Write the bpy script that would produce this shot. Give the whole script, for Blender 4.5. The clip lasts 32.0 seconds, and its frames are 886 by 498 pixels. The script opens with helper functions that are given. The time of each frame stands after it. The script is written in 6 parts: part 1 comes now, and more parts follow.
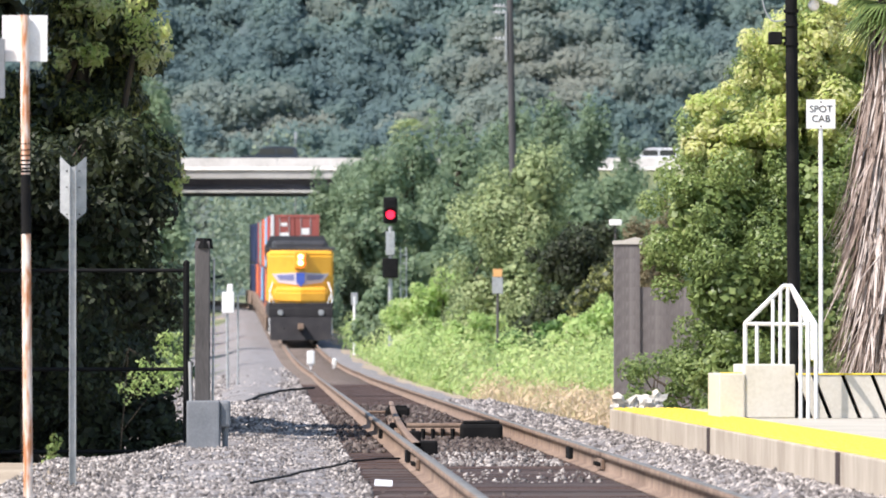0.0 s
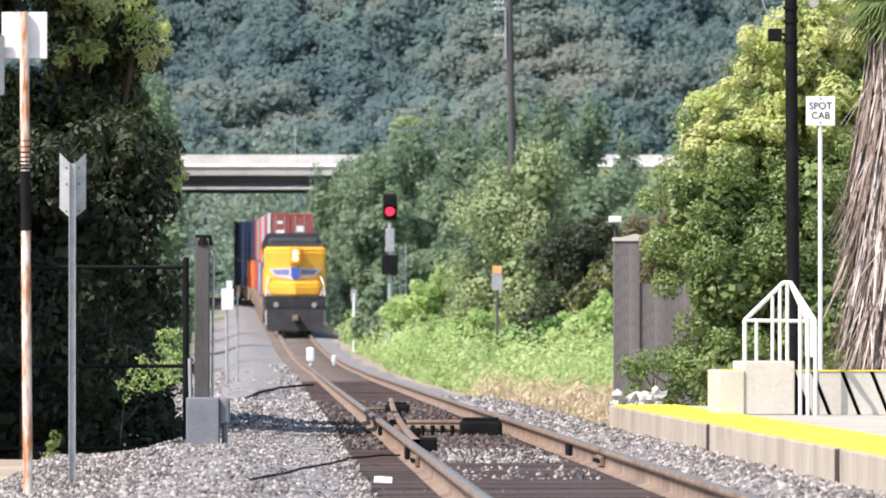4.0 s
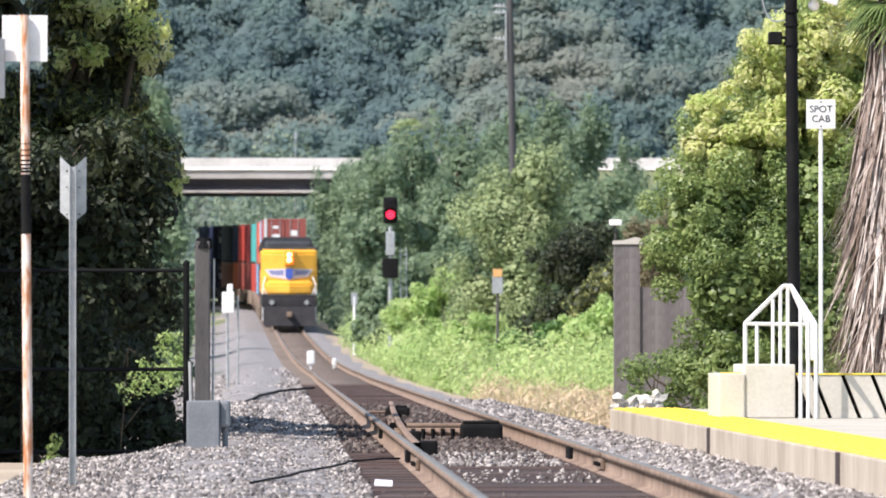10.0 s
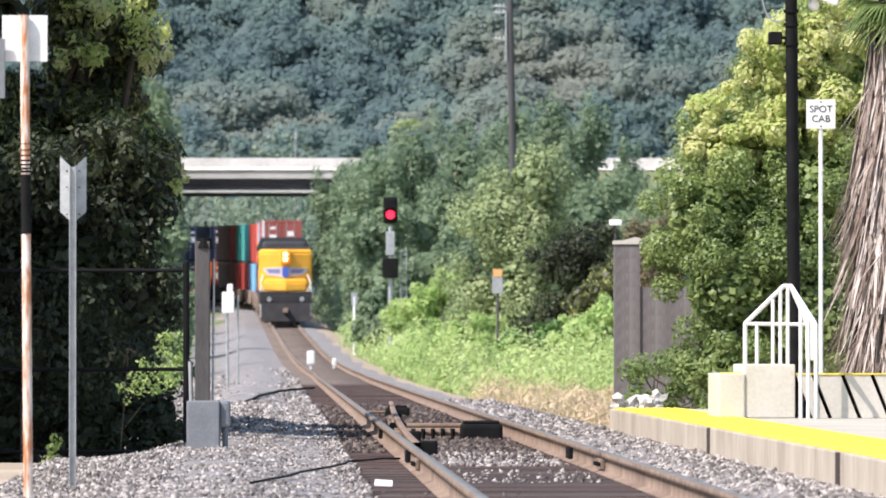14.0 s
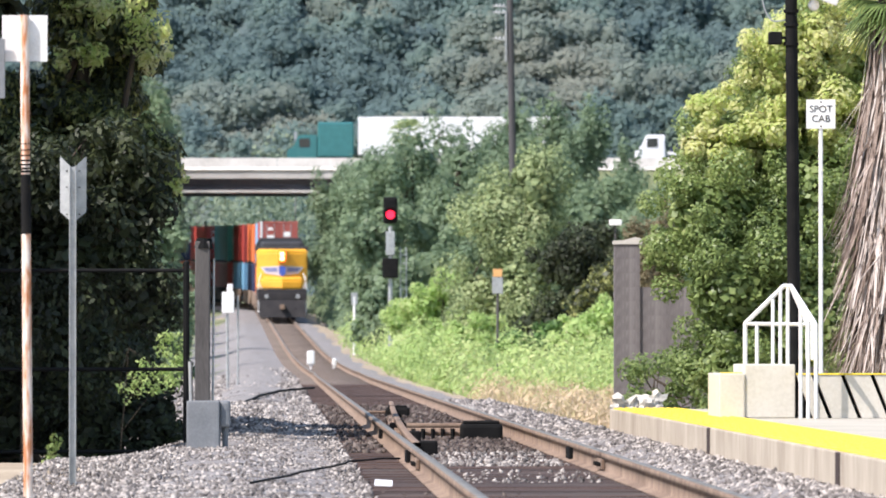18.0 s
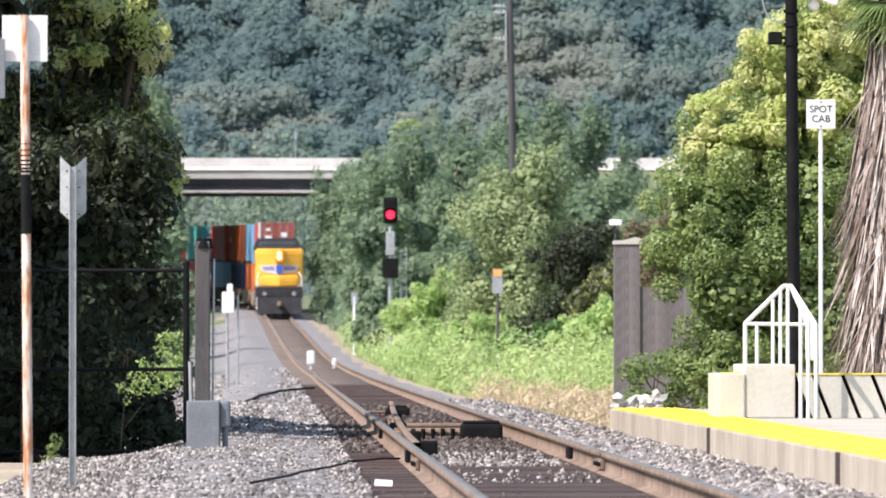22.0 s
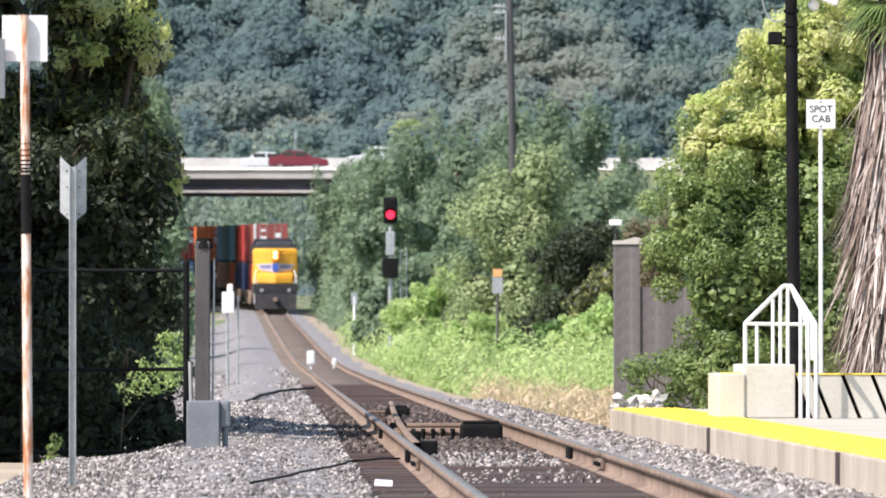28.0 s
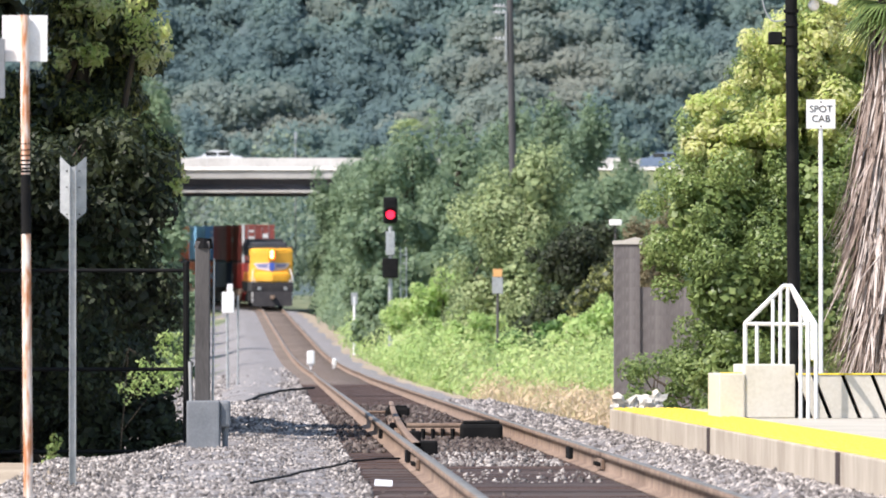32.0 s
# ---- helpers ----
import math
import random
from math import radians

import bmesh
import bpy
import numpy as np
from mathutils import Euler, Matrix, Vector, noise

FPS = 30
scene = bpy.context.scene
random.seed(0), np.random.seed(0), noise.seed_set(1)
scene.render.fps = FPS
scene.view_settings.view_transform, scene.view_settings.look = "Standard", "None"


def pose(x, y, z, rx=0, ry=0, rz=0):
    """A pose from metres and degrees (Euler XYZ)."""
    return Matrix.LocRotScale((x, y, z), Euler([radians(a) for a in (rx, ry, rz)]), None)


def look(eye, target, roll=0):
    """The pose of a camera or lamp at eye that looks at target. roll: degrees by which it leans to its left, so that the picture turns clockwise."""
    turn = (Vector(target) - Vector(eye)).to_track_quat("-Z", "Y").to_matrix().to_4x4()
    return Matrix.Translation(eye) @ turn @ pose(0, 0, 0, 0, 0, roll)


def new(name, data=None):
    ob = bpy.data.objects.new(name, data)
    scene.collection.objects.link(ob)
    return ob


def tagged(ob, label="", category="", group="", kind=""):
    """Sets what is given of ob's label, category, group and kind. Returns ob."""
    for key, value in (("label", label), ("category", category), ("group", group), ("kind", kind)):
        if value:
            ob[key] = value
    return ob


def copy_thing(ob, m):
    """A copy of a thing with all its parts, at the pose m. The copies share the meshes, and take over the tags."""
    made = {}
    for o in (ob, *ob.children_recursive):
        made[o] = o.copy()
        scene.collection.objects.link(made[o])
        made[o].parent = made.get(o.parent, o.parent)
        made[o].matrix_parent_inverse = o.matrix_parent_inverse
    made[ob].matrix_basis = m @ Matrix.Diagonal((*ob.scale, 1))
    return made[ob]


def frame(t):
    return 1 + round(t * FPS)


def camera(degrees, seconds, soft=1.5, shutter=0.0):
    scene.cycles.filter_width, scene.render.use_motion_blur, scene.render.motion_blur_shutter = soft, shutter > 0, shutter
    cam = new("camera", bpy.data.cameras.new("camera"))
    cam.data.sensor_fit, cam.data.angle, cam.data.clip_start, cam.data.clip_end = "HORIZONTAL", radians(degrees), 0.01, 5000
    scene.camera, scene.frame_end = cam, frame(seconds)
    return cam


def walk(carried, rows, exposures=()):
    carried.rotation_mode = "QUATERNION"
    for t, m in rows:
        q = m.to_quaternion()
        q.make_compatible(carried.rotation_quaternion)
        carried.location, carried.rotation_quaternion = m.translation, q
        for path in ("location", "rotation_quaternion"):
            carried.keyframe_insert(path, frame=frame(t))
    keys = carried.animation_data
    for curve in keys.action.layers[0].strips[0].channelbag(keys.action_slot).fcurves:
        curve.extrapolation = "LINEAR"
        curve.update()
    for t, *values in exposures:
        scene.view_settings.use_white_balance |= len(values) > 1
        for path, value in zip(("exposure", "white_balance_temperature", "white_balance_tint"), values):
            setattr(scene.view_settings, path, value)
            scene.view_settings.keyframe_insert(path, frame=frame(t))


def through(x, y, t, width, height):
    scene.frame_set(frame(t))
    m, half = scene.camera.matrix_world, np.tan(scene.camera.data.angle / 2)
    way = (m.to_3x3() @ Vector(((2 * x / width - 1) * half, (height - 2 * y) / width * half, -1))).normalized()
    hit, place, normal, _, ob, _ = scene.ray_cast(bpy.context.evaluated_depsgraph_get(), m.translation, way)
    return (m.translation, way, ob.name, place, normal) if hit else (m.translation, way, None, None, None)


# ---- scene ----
F_ANGLE = 7.476            # long lens
cam = camera(F_ANGLE, 32.0, soft=1.8)
cam.data.dof.use_dof, cam.data.dof.focus_distance, cam.data.dof.aperture_fstop = True, 70.0, 9.0
EYE = (0.0, 0.0, 0.863)
HOME = pose(*EYE, 90 + 0.826, 0, 0)
# the tripod is knocked once, between 3.3 and 4.4 s
KNOCK = pose(*EYE, 90 + 0.826 - 0.07, 0, -0.02)
walk(cam, [(0, HOME), (1.5, HOME), (3.0, HOME), (3.41, HOME), (3.5, KNOCK), (3.8, pose(*EYE, 90 + 0.826 - 0.05, 0, -0.01)),
           (4.4, HOME), (5.5, HOME), (8, HOME), (16, HOME), (24, HOME), (32, HOME)])

# ---- world, sun, exposure ----
SUN_EL, SUN_BACK = radians(50), radians(34)
SUN = Vector((-math.cos(SUN_EL) * math.cos(SUN_BACK), -math.cos(SUN_EL) * math.sin(SUN_BACK), math.sin(SUN_EL)))
world = bpy.data.worlds.new("world")
scene.world = world
world.use_nodes = True
wn = world.node_tree.nodes
sky = wn.new("ShaderNodeTexSky")
sky.sky_type, sky.sun_disc = "NISHITA", False
sky.sun_elevation, sky.sun_rotation = SUN_EL, math.atan2(SUN.x, SUN.y)
wn["Background"].inputs[1].default_value = 0.15
world.node_tree.links.new(sky.outputs[0], wn["Background"].inputs[0])
sun_data = bpy.data.lights.new("sun", "SUN")
sun_data.energy, sun_data.angle, sun_data.color = 4.4, radians(0.55), (1.0, 0.918, 0.895)
sun_ob = new("sun", sun_data)
sun_ob.matrix_world = look(SUN * 300, (0, 0, 0))
scene.view_settings.exposure = 0.73

# ---- materials ----


def ramp_node(nt, stops):
    r = nt.nodes.new("ShaderNodeValToRGB")
    e = r.color_ramp.elements
    while len(e) < len(stops):
        e.new(0.5)
    for k, (p, c) in zip(e, stops):
        k.position, k.color = p, (*c, 1)
    return r


def mat(name, colours, rough=0.7, metal=0.0, scale=3.0, fine=40.0, bump=0.3, dist=0.01, per_object=0.0, island=0.0, stretch=(1, 1, 1), spec=0.5):
    """Mottled surface: colours along a coarse noise, a fine grain over it, relief from both."""
    m = bpy.data.materials.new(name)
    m.use_nodes = True
    nt = m.node_tree
    b = nt.nodes["Principled BSDF"]
    b.inputs["Roughness"].default_value, b.inputs["Metallic"].default_value = rough, metal
    b.inputs["Specular IOR Level"].default_value = spec
    tc = nt.nodes.new("ShaderNodeTexCoord")
    mp = nt.nodes.new("ShaderNodeMapping")
    mp.inputs["Scale"].default_value = stretch
    nt.links.new(tc.outputs["Object"], mp.inputs["Vector"])
    n1, n2 = nt.nodes.new("ShaderNodeTexNoise"), nt.nodes.new("ShaderNodeTexNoise")
    for n, s in ((n1, scale), (n2, fine)):
        n.inputs["Scale"].default_value, n.inputs["Detail"].default_value = s, 5
        nt.links.new(mp.outputs[0], n.inputs["Vector"])
    mix = nt.nodes.new("ShaderNodeMath")
    mix.operation = "MULTIPLY_ADD"
    mix.inputs[1].default_value = 0.45
    nt.links.new(n2.outputs[0], mix.inputs[0])
    sc = nt.nodes.new("ShaderNodeMath")
    sc.operation = "MULTIPLY_ADD"
    sc.inputs[1].default_value, sc.inputs[2].default_value = 0.75, -0.1
    nt.links.new(n1.outputs[0], sc.inputs[0])
    nt.links.new(sc.outputs[0], mix.inputs[2])
    last = mix.outputs[0]
    if per_object or island:
        src = nt.nodes.new("ShaderNodeObjectInfo" if per_object else "ShaderNodeNewGeometry")
        a = nt.nodes.new("ShaderNodeMath")
        a.operation = "MULTIPLY_ADD"
        a.inputs[1].default_value = per_object or island
        nt.links.new(src.outputs["Random" if per_object else "Random Per Island"], a.inputs[0])
        off = nt.nodes.new("ShaderNodeMath")
        off.operation = "SUBTRACT"
        off.inputs[1].default_value = (per_object or island) / 2
        nt.links.new(last, off.inputs[0])
        nt.links.new(off.outputs[0], a.inputs[2])
        last = a.outputs[0]
    k = len(colours)
    r = ramp_node(nt, [(0.22 + 0.56 * i / max(1, k - 1), c) for i, c in enumerate(colours)])
    nt.links.new(last, r.inputs[0])
    nt.links.new(r.outputs[0], b.inputs["Base Color"])
    if bump:
        bp = nt.nodes.new("ShaderNodeBump")
        bp.inputs["Strength"].default_value, bp.inputs["Distance"].default_value = bump, dist
        nt.links.new(mix.outputs[0], bp.inputs["Height"])
        nt.links.new(bp.outputs[0], b.inputs["Normal"])
    return m


def leaf_mat(name, colours, through=0.3, rough=0.55, patch=0.6, each=0.5, spread=1.1):
    """Leaves: one tint a leaf and a slow drift over the crown; light shines through."""
    m = bpy.data.materials.new(name)
    m.use_nodes = True
    nt = m.node_tree
    b, out = nt.nodes["Principled BSDF"], nt.nodes["Material Output"]
    b.inputs["Roughness"].default_value = rough
    b.inputs["Specular IOR Level"].default_value = 0.35
    g = nt.nodes.new("ShaderNodeNewGeometry")
    tc = nt.nodes.new("ShaderNodeTexCoord")
    n = nt.nodes.new("ShaderNodeTexNoise")
    n.inputs["Scale"].default_value, n.inputs["Detail"].default_value = patch, 3
    nt.links.new(tc.outputs["Object"], n.inputs["Vector"])
    a = nt.nodes.new("ShaderNodeMath")
    a.operation = "MULTIPLY_ADD"
    a.inputs[1].default_value = each
    nt.links.new(g.outputs["Random Per Island"], a.inputs[0])
    s = nt.nodes.new("ShaderNodeMath")
    s.operation = "MULTIPLY_ADD"
    s.inputs[1].default_value, s.inputs[2].default_value = spread, 0.5 - 0.5 * spread - 0.5 * each
    nt.links.new(n.outputs[0], s.inputs[0])
    nt.links.new(s.outputs[0], a.inputs[2])
    k = len(colours)
    r = ramp_node(nt, [(0.1 + 0.8 * i / max(1, k - 1), c) for i, c in enumerate(colours)])
    nt.links.new(a.outputs[0], r.inputs[0])
    nt.links.new(r.outputs[0], b.inputs["Base Color"])
    t = nt.nodes.new("ShaderNodeBsdfTranslucent")
    nt.links.new(r.outputs[0], t.inputs[0])
    mx = nt.nodes.new("ShaderNodeMixShader")
    mx.inputs[0].default_value = through
    nt.links.new(b.outputs[0], mx.inputs[1])
    nt.links.new(t.outputs[0], mx.inputs[2])
    nt.links.new(mx.outputs[0], out.inputs[0])
    return m


def glow_mat(name, colour, strength):
    m = bpy.data.materials.new(name)
    m.use_nodes = True
    b = m.node_tree.nodes["Principled BSDF"]
    b.inputs["Base Color"].default_value = (*colour, 1)
    b.inputs["Emission Color"].default_value = (*colour, 1)
    b.inputs["Emission Strength"].default_value = strength
    return m


M_BALLAST = mat("ballast", [(0.06, 0.055, 0.053), (0.17, 0.155, 0.145), (0.24, 0.225, 0.215), (0.42, 0.4, 0.38)], 0.9, scale=2.2, fine=14, bump=0.8, dist=0.04)
M_DIRTY = mat("oily_stone", [(0.034, 0.024, 0.019), (0.075, 0.056, 0.046), (0.150, 0.122, 0.105)], 0.85, scale=6, fine=60, island=0.7)
M_STONE = mat("ballast_stone", [(0.072, 0.062, 0.056), (0.155, 0.138, 0.126), (0.215, 0.193, 0.175), (0.43, 0.39, 0.35)], 0.85, scale=6, fine=60, island=0.75)
M_SOIL = mat("dry_soil", [(0.196, 0.149, 0.101), (0.345, 0.276, 0.190), (0.483, 0.402, 0.291)], 0.95, scale=0.35, fine=9, bump=0.7, dist=0.05)
M_SCRUB = mat("grassy_bank", [(0.10, 0.12, 0.06), (0.16, 0.18, 0.09), (0.24, 0.23, 0.13)], 0.95, scale=0.4, fine=4, bump=0.6, dist=0.1)
M_TIE = mat("weathered_timber", [(0.026, 0.015, 0.012), (0.054, 0.031, 0.024), (0.092, 0.058, 0.045)], 0.85, scale=4, fine=50, per_object=0.4, stretch=(0.3, 3, 3))
M_RUST = mat("rusty_steel", [(0.085, 0.056, 0.041), (0.215, 0.148, 0.105), (0.36, 0.27, 0.20)], 0.9, metal=0.05, scale=2.6, fine=60)
M_RAILHEAD = mat("rail_head", [(0.13, 0.12, 0.1), (0.2, 0.19, 0.165), (0.27, 0.26, 0.235)], 0.6, metal=0.35, scale=2, fine=40, bump=0.08)
M_CONC = mat("concrete", [(0.246, 0.221, 0.189), (0.361, 0.336, 0.303), (0.459, 0.435, 0.394)], 0.85, scale=1.3, fine=30, bump=0.25)
M_EDGE = mat("stained_concrete", [(0.20, 0.15, 0.105), (0.335, 0.28, 0.215), (0.44, 0.38, 0.30), (0.55, 0.485, 0.395)], 0.9, scale=1.3, fine=11, bump=0.15, stretch=(1, 0.7, 0.3))
M_CONC_PALE = mat("pale_concrete", [(0.430, 0.396, 0.327), (0.533, 0.499, 0.430), (0.619, 0.585, 0.516)], 0.8, scale=1.6, fine=30, bump=0.2)
M_SLAB = mat("worn_platform_concrete", [(0.33, 0.30, 0.235), (0.42, 0.385, 0.31), (0.50, 0.465, 0.385)], 0.85, scale=1.1, fine=24, bump=0.2)
M_YELLOW = mat("yellow_tactile", [(0.6, 0.42, 0.02), (0.78, 0.6, 0.04), (0.85, 0.68, 0.1)], 0.6, scale=2, fine=40, bump=0.2)
M_WHITE = mat("white_paint", [(0.62, 0.6, 0.57), (0.78, 0.77, 0.75), (0.85, 0.85, 0.84)], 0.45, scale=5, fine=60, bump=0.1)
M_BLACK = mat("black_paint", [(0.006, 0.006, 0.007), (0.010, 0.010, 0.010), (0.019, 0.018, 0.017)], 0.8, scale=6, fine=70, bump=0.1, spec=0.1)
M_GALV = mat("galvanised_steel", [(0.25, 0.26, 0.26), (0.38, 0.39, 0.39), (0.5, 0.51, 0.5)], 0.5, metal=0.5, scale=8, fine=70, bump=0.15)
M_BARK = mat("bark", [(0.035, 0.026, 0.018), (0.075, 0.056, 0.04), (0.12, 0.095, 0.07)], 0.95, scale=3, fine=26, bump=0.8, dist=0.03, stretch=(1, 1, 0.3))
M_LETTER = mat("black_lettering", [(0.015, 0.015, 0.015), (0.03, 0.03, 0.03)], 0.6, bump=0)
# darkest leaves, some of the deep shade put into their colour
L_DARK = leaf_mat("shade_dark_leaves", [(0.026, 0.030, 0.022), (0.038, 0.047, 0.026), (0.055, 0.071, 0.032), (0.088, 0.106, 0.040)], 0.35)
# the bright end of this ramp gives sunlit leaves among dark ones
L_OLIVE = leaf_mat("olive_leaves", [(0.034, 0.044, 0.026), (0.060, 0.074, 0.032), (0.135, 0.155, 0.052), (0.40, 0.41, 0.14)], 0.3, 0.45, patch=1.6, each=0.85)
L_MID = leaf_mat("green_leaves", [(0.046, 0.100, 0.032), (0.092, 0.182, 0.047), (0.155, 0.265, 0.063), (0.274, 0.365, 0.100)], 0.3)
L_FLOWER = leaf_mat("blossom_and_sunlit_leaves", [(0.315, 0.432, 0.108), (0.504, 0.594, 0.192), (0.693, 0.691, 0.336), (0.800, 0.778, 0.540)], 0.55, patch=1.2, each=0.35)
L_GREY = leaf_mat("grey_green_leaves", [(0.155, 0.205, 0.100), (0.250, 0.315, 0.148), (0.365, 0.430, 0.208), (0.53, 0.57, 0.32)], 0.35)
L_WEED = leaf_mat("weed_leaves", [(0.265, 0.400, 0.118), (0.385, 0.535, 0.185), (0.520, 0.625, 0.255), (0.66, 0.67, 0.38)], 0.5, patch=0.3, each=0.3)
L_DRY = leaf_mat("dry_grass", [(0.36, 0.36, 0.16), (0.52, 0.42, 0.24), (0.64, 0.50, 0.33), (0.70, 0.57, 0.42)], 0.4, patch=0.3)
L_SHINY = leaf_mat("glossy_green_leaves", [(0.105, 0.150, 0.058), (0.185, 0.255, 0.086), (0.300, 0.385, 0.132), (0.47, 0.53, 0.24)], 0.45, 0.4)
# trees farther down the line: leaves paled and greyed to carry haze
L_FAR = leaf_mat("hazed_woodland_leaves", [(0.165, 0.232, 0.152), (0.205, 0.280, 0.172), (0.250, 0.328, 0.185), (0.310, 0.378, 0.212)], 0.5, patch=0.12, each=0.2)
# hill leaves and canopy: distance haze is put into these bluish, paled colours
L_HILL_BLUE = leaf_mat("hazed_blue_oak_leaves", [(0.122, 0.184, 0.196), (0.145, 0.212, 0.208), (0.170, 0.236, 0.212)], 0.5, 0.9, patch=0.08, each=0.12, spread=1.0)
L_HILL_GREEN = leaf_mat("hazed_oak_leaves", [(0.148, 0.218, 0.216), (0.176, 0.250, 0.226), (0.208, 0.280, 0.228)], 0.5, 0.9, patch=0.08, each=0.12, spread=1.0)
L_HILL_GREY = leaf_mat("hazed_scrub_leaves", [(0.198, 0.250, 0.232), (0.240, 0.288, 0.246), (0.285, 0.318, 0.256)], 0.5, 0.9, patch=0.08, each=0.12, spread=1.0)
L_HILL_TAN = leaf_mat("hazed_dry_scrub_leaves", [(0.215, 0.252, 0.222), (0.262, 0.288, 0.240), (0.312, 0.316, 0.260)], 0.5, 0.9, patch=0.08, each=0.12, spread=1.0)
M_CANOPY = mat("hazed_hill_canopy", [(0.055, 0.088, 0.110), (0.083, 0.116, 0.121), (0.116, 0.143, 0.123)], 1.0, scale=0.03, fine=0.9, bump=0.8, dist=0.5, spec=0.05)
# woods behind the highway, with haze mixed into the leaf tones
L_WOODS = leaf_mat("hazed_far_wood_leaves", [(0.123, 0.173, 0.132), (0.184, 0.247, 0.167), (0.263, 0.314, 0.211), (0.367, 0.380, 0.281)], 0.35, patch=0.06, each=0.3)

# ---- makers ----


def part(name, bm, material, parent=None, label=""):
    """Links a bmesh as one mesh object, under a thing or part when one is given."""
    me = bpy.data.meshes.new(name)
    bm.to_mesh(me)
    bm.free()
    me.materials.append(material)
    ob = new(name, me)
    if parent is not None:
        ob.parent = parent
    if label:
        ob["label"] = label
    return ob


def np_part(name, verts, faces, material, parent=None, label="", smooth=False):
    """A mesh from arrays of corners and equal-sided faces."""
    verts, faces = np.asarray(verts, dtype=np.float32), np.asarray(faces, dtype=np.int32)
    k = faces.shape[1]
    me = bpy.data.meshes.new(name)
    me.vertices.add(len(verts))
    me.vertices.foreach_set("co", verts.ravel())
    me.loops.add(faces.size)
    me.loops.foreach_set("vertex_index", faces.ravel())
    me.polygons.add(len(faces))
    me.polygons.foreach_set("loop_start", np.arange(0, faces.size, k, dtype=np.int32))
    if smooth:
        me.polygons.foreach_set("use_smooth", np.ones(len(faces), dtype=bool))
    me.update(calc_edges=True)
    me.materials.append(material)
    ob = new(name, me)
    if parent is not None:
        ob.parent = parent
    if label:
        ob["label"] = label
    return ob


def thing(name, m, label, category, group="", kind=""):
    ob = new(name)
    ob.empty_display_size = 0.2
    ob.matrix_basis = m
    return tagged(ob, label, category, group, kind)


def box(bm, x0, x1, y0, y1, z0, z1, bevel=0.0):
    r = bmesh.ops.create_cube(bm, size=1, matrix=Matrix.Translation(((x0 + x1) / 2, (y0 + y1) / 2, (z0 + z1) / 2)) @ Matrix.Diagonal((x1 - x0, y1 - y0, z1 - z0, 1)))
    if bevel:
        edges = {e for v in r["verts"] for e in v.link_edges}
        bmesh.ops.bevel(bm, geom=list(edges), offset=bevel, segments=2, affect="EDGES", profile=0.6)
    return bm


def rod(bm, a, b, r0, r1=None, seg=10):
    a, b = Vector(a), Vector(b)
    d = b - a
    m = Matrix.Translation((a + b) / 2) @ d.to_track_quat("Z", "Y").to_matrix().to_4x4()
    bmesh.ops.create_cone(bm, cap_ends=True, segments=seg, radius1=r0, radius2=r0 if r1 is None else r1, depth=d.length, matrix=m)
    return bm


def prism(bm, outline, y0, y1):
    """An outline of (x, z) pushed through from y0 to y1."""
    a = [bm.verts.new((x, y0, z)) for x, z in outline]
    b = [bm.verts.new((x, y1, z)) for x, z in outline]
    bm.faces.new(a)
    bm.faces.new(b[::-1])
    for i in range(len(a)):
        j = (i + 1) % len(a)
        bm.faces.new((a[j], a[i], b[i], b[j]))
    bmesh.ops.recalc_face_normals(bm, faces=bm.faces)
    return bm


def side_prism(bm, outline, x0, x1):
    """An outline of (y, z) pushed through from x0 to x1."""
    a = [bm.verts.new((x0, y, z)) for y, z in outline]
    b = [bm.verts.new((x1, y, z)) for y, z in outline]
    bm.faces.new(a)
    bm.faces.new(b[::-1])
    for i in range(len(a)):
        j = (i + 1) % len(a)
        bm.faces.new((a[j], a[i], b[i], b[j]))
    bmesh.ops.recalc_face_normals(bm, faces=bm.faces)
    return bm


def nb():
    return bmesh.new()


def leaf_arrays(rng, clumps, count, size, long=1.6, droop=0.0, ruffle=0.5):
    """Leaf rhombs scattered through the shells of ellipsoid clumps (x, y, z, rx, ry, rz)."""
    cl = np.asarray(clumps, dtype=np.float64)
    w = (cl[:, 3] * cl[:, 4] * cl[:, 5]) ** (2 / 3)
    pick = rng.choice(len(cl), size=count, p=w / w.sum())
    c = cl[pick]
    d = rng.normal(size=(count, 3))
    d /= np.linalg.norm(d, axis=1, keepdims=True)
    rad = 0.45 + 0.6 * rng.random((count, 1)) ** 0.6
    p = c[:, :3] + d * c[:, 3:6] * rad
    n = d + rng.normal(scale=ruffle, size=(count, 3)) + np.array([0, 0, 0.35])
    n /= np.linalg.norm(n, axis=1, keepdims=True)
    u = np.cross(n, rng.normal(size=(count, 3)) + np.array([0, 0, -droop * 3]))
    u /= np.linalg.norm(u, axis=1, keepdims=True) + 1e-9
    v = np.cross(n, u)
    if droop:
        u, v = v, u
    s = size * (0.55 + 0.9 * rng.random((count, 1)))
    a, b = u * s * long * 0.5, v * s * 0.5
    q = np.stack([p - a, p - 0.15 * a + b, p + a, p - 0.15 * a - b], axis=1).reshape(-1, 3)
    return q, np.arange(4 * count).reshape(-1, 4)


def lobes_to_clumps(rng, lobes, per_lobe, rel):
    """Breaks big lobes into many small clumps over their outer parts."""
    out = []
    for (x, y, z, rx, ry, rz) in lobes:
        for _ in range(per_lobe):
            d = rng.normal(size=3)
            d /= np.linalg.norm(d)
            k = 0.35 + 0.6 * rng.random() ** 0.5
            f = rel * (0.6 + 0.8 * rng.random())
            out.append((x + d[0] * rx * k, y + d[1] * ry * k, z + d[2] * rz * k, rx * f, ry * f, rz * f))
    return out


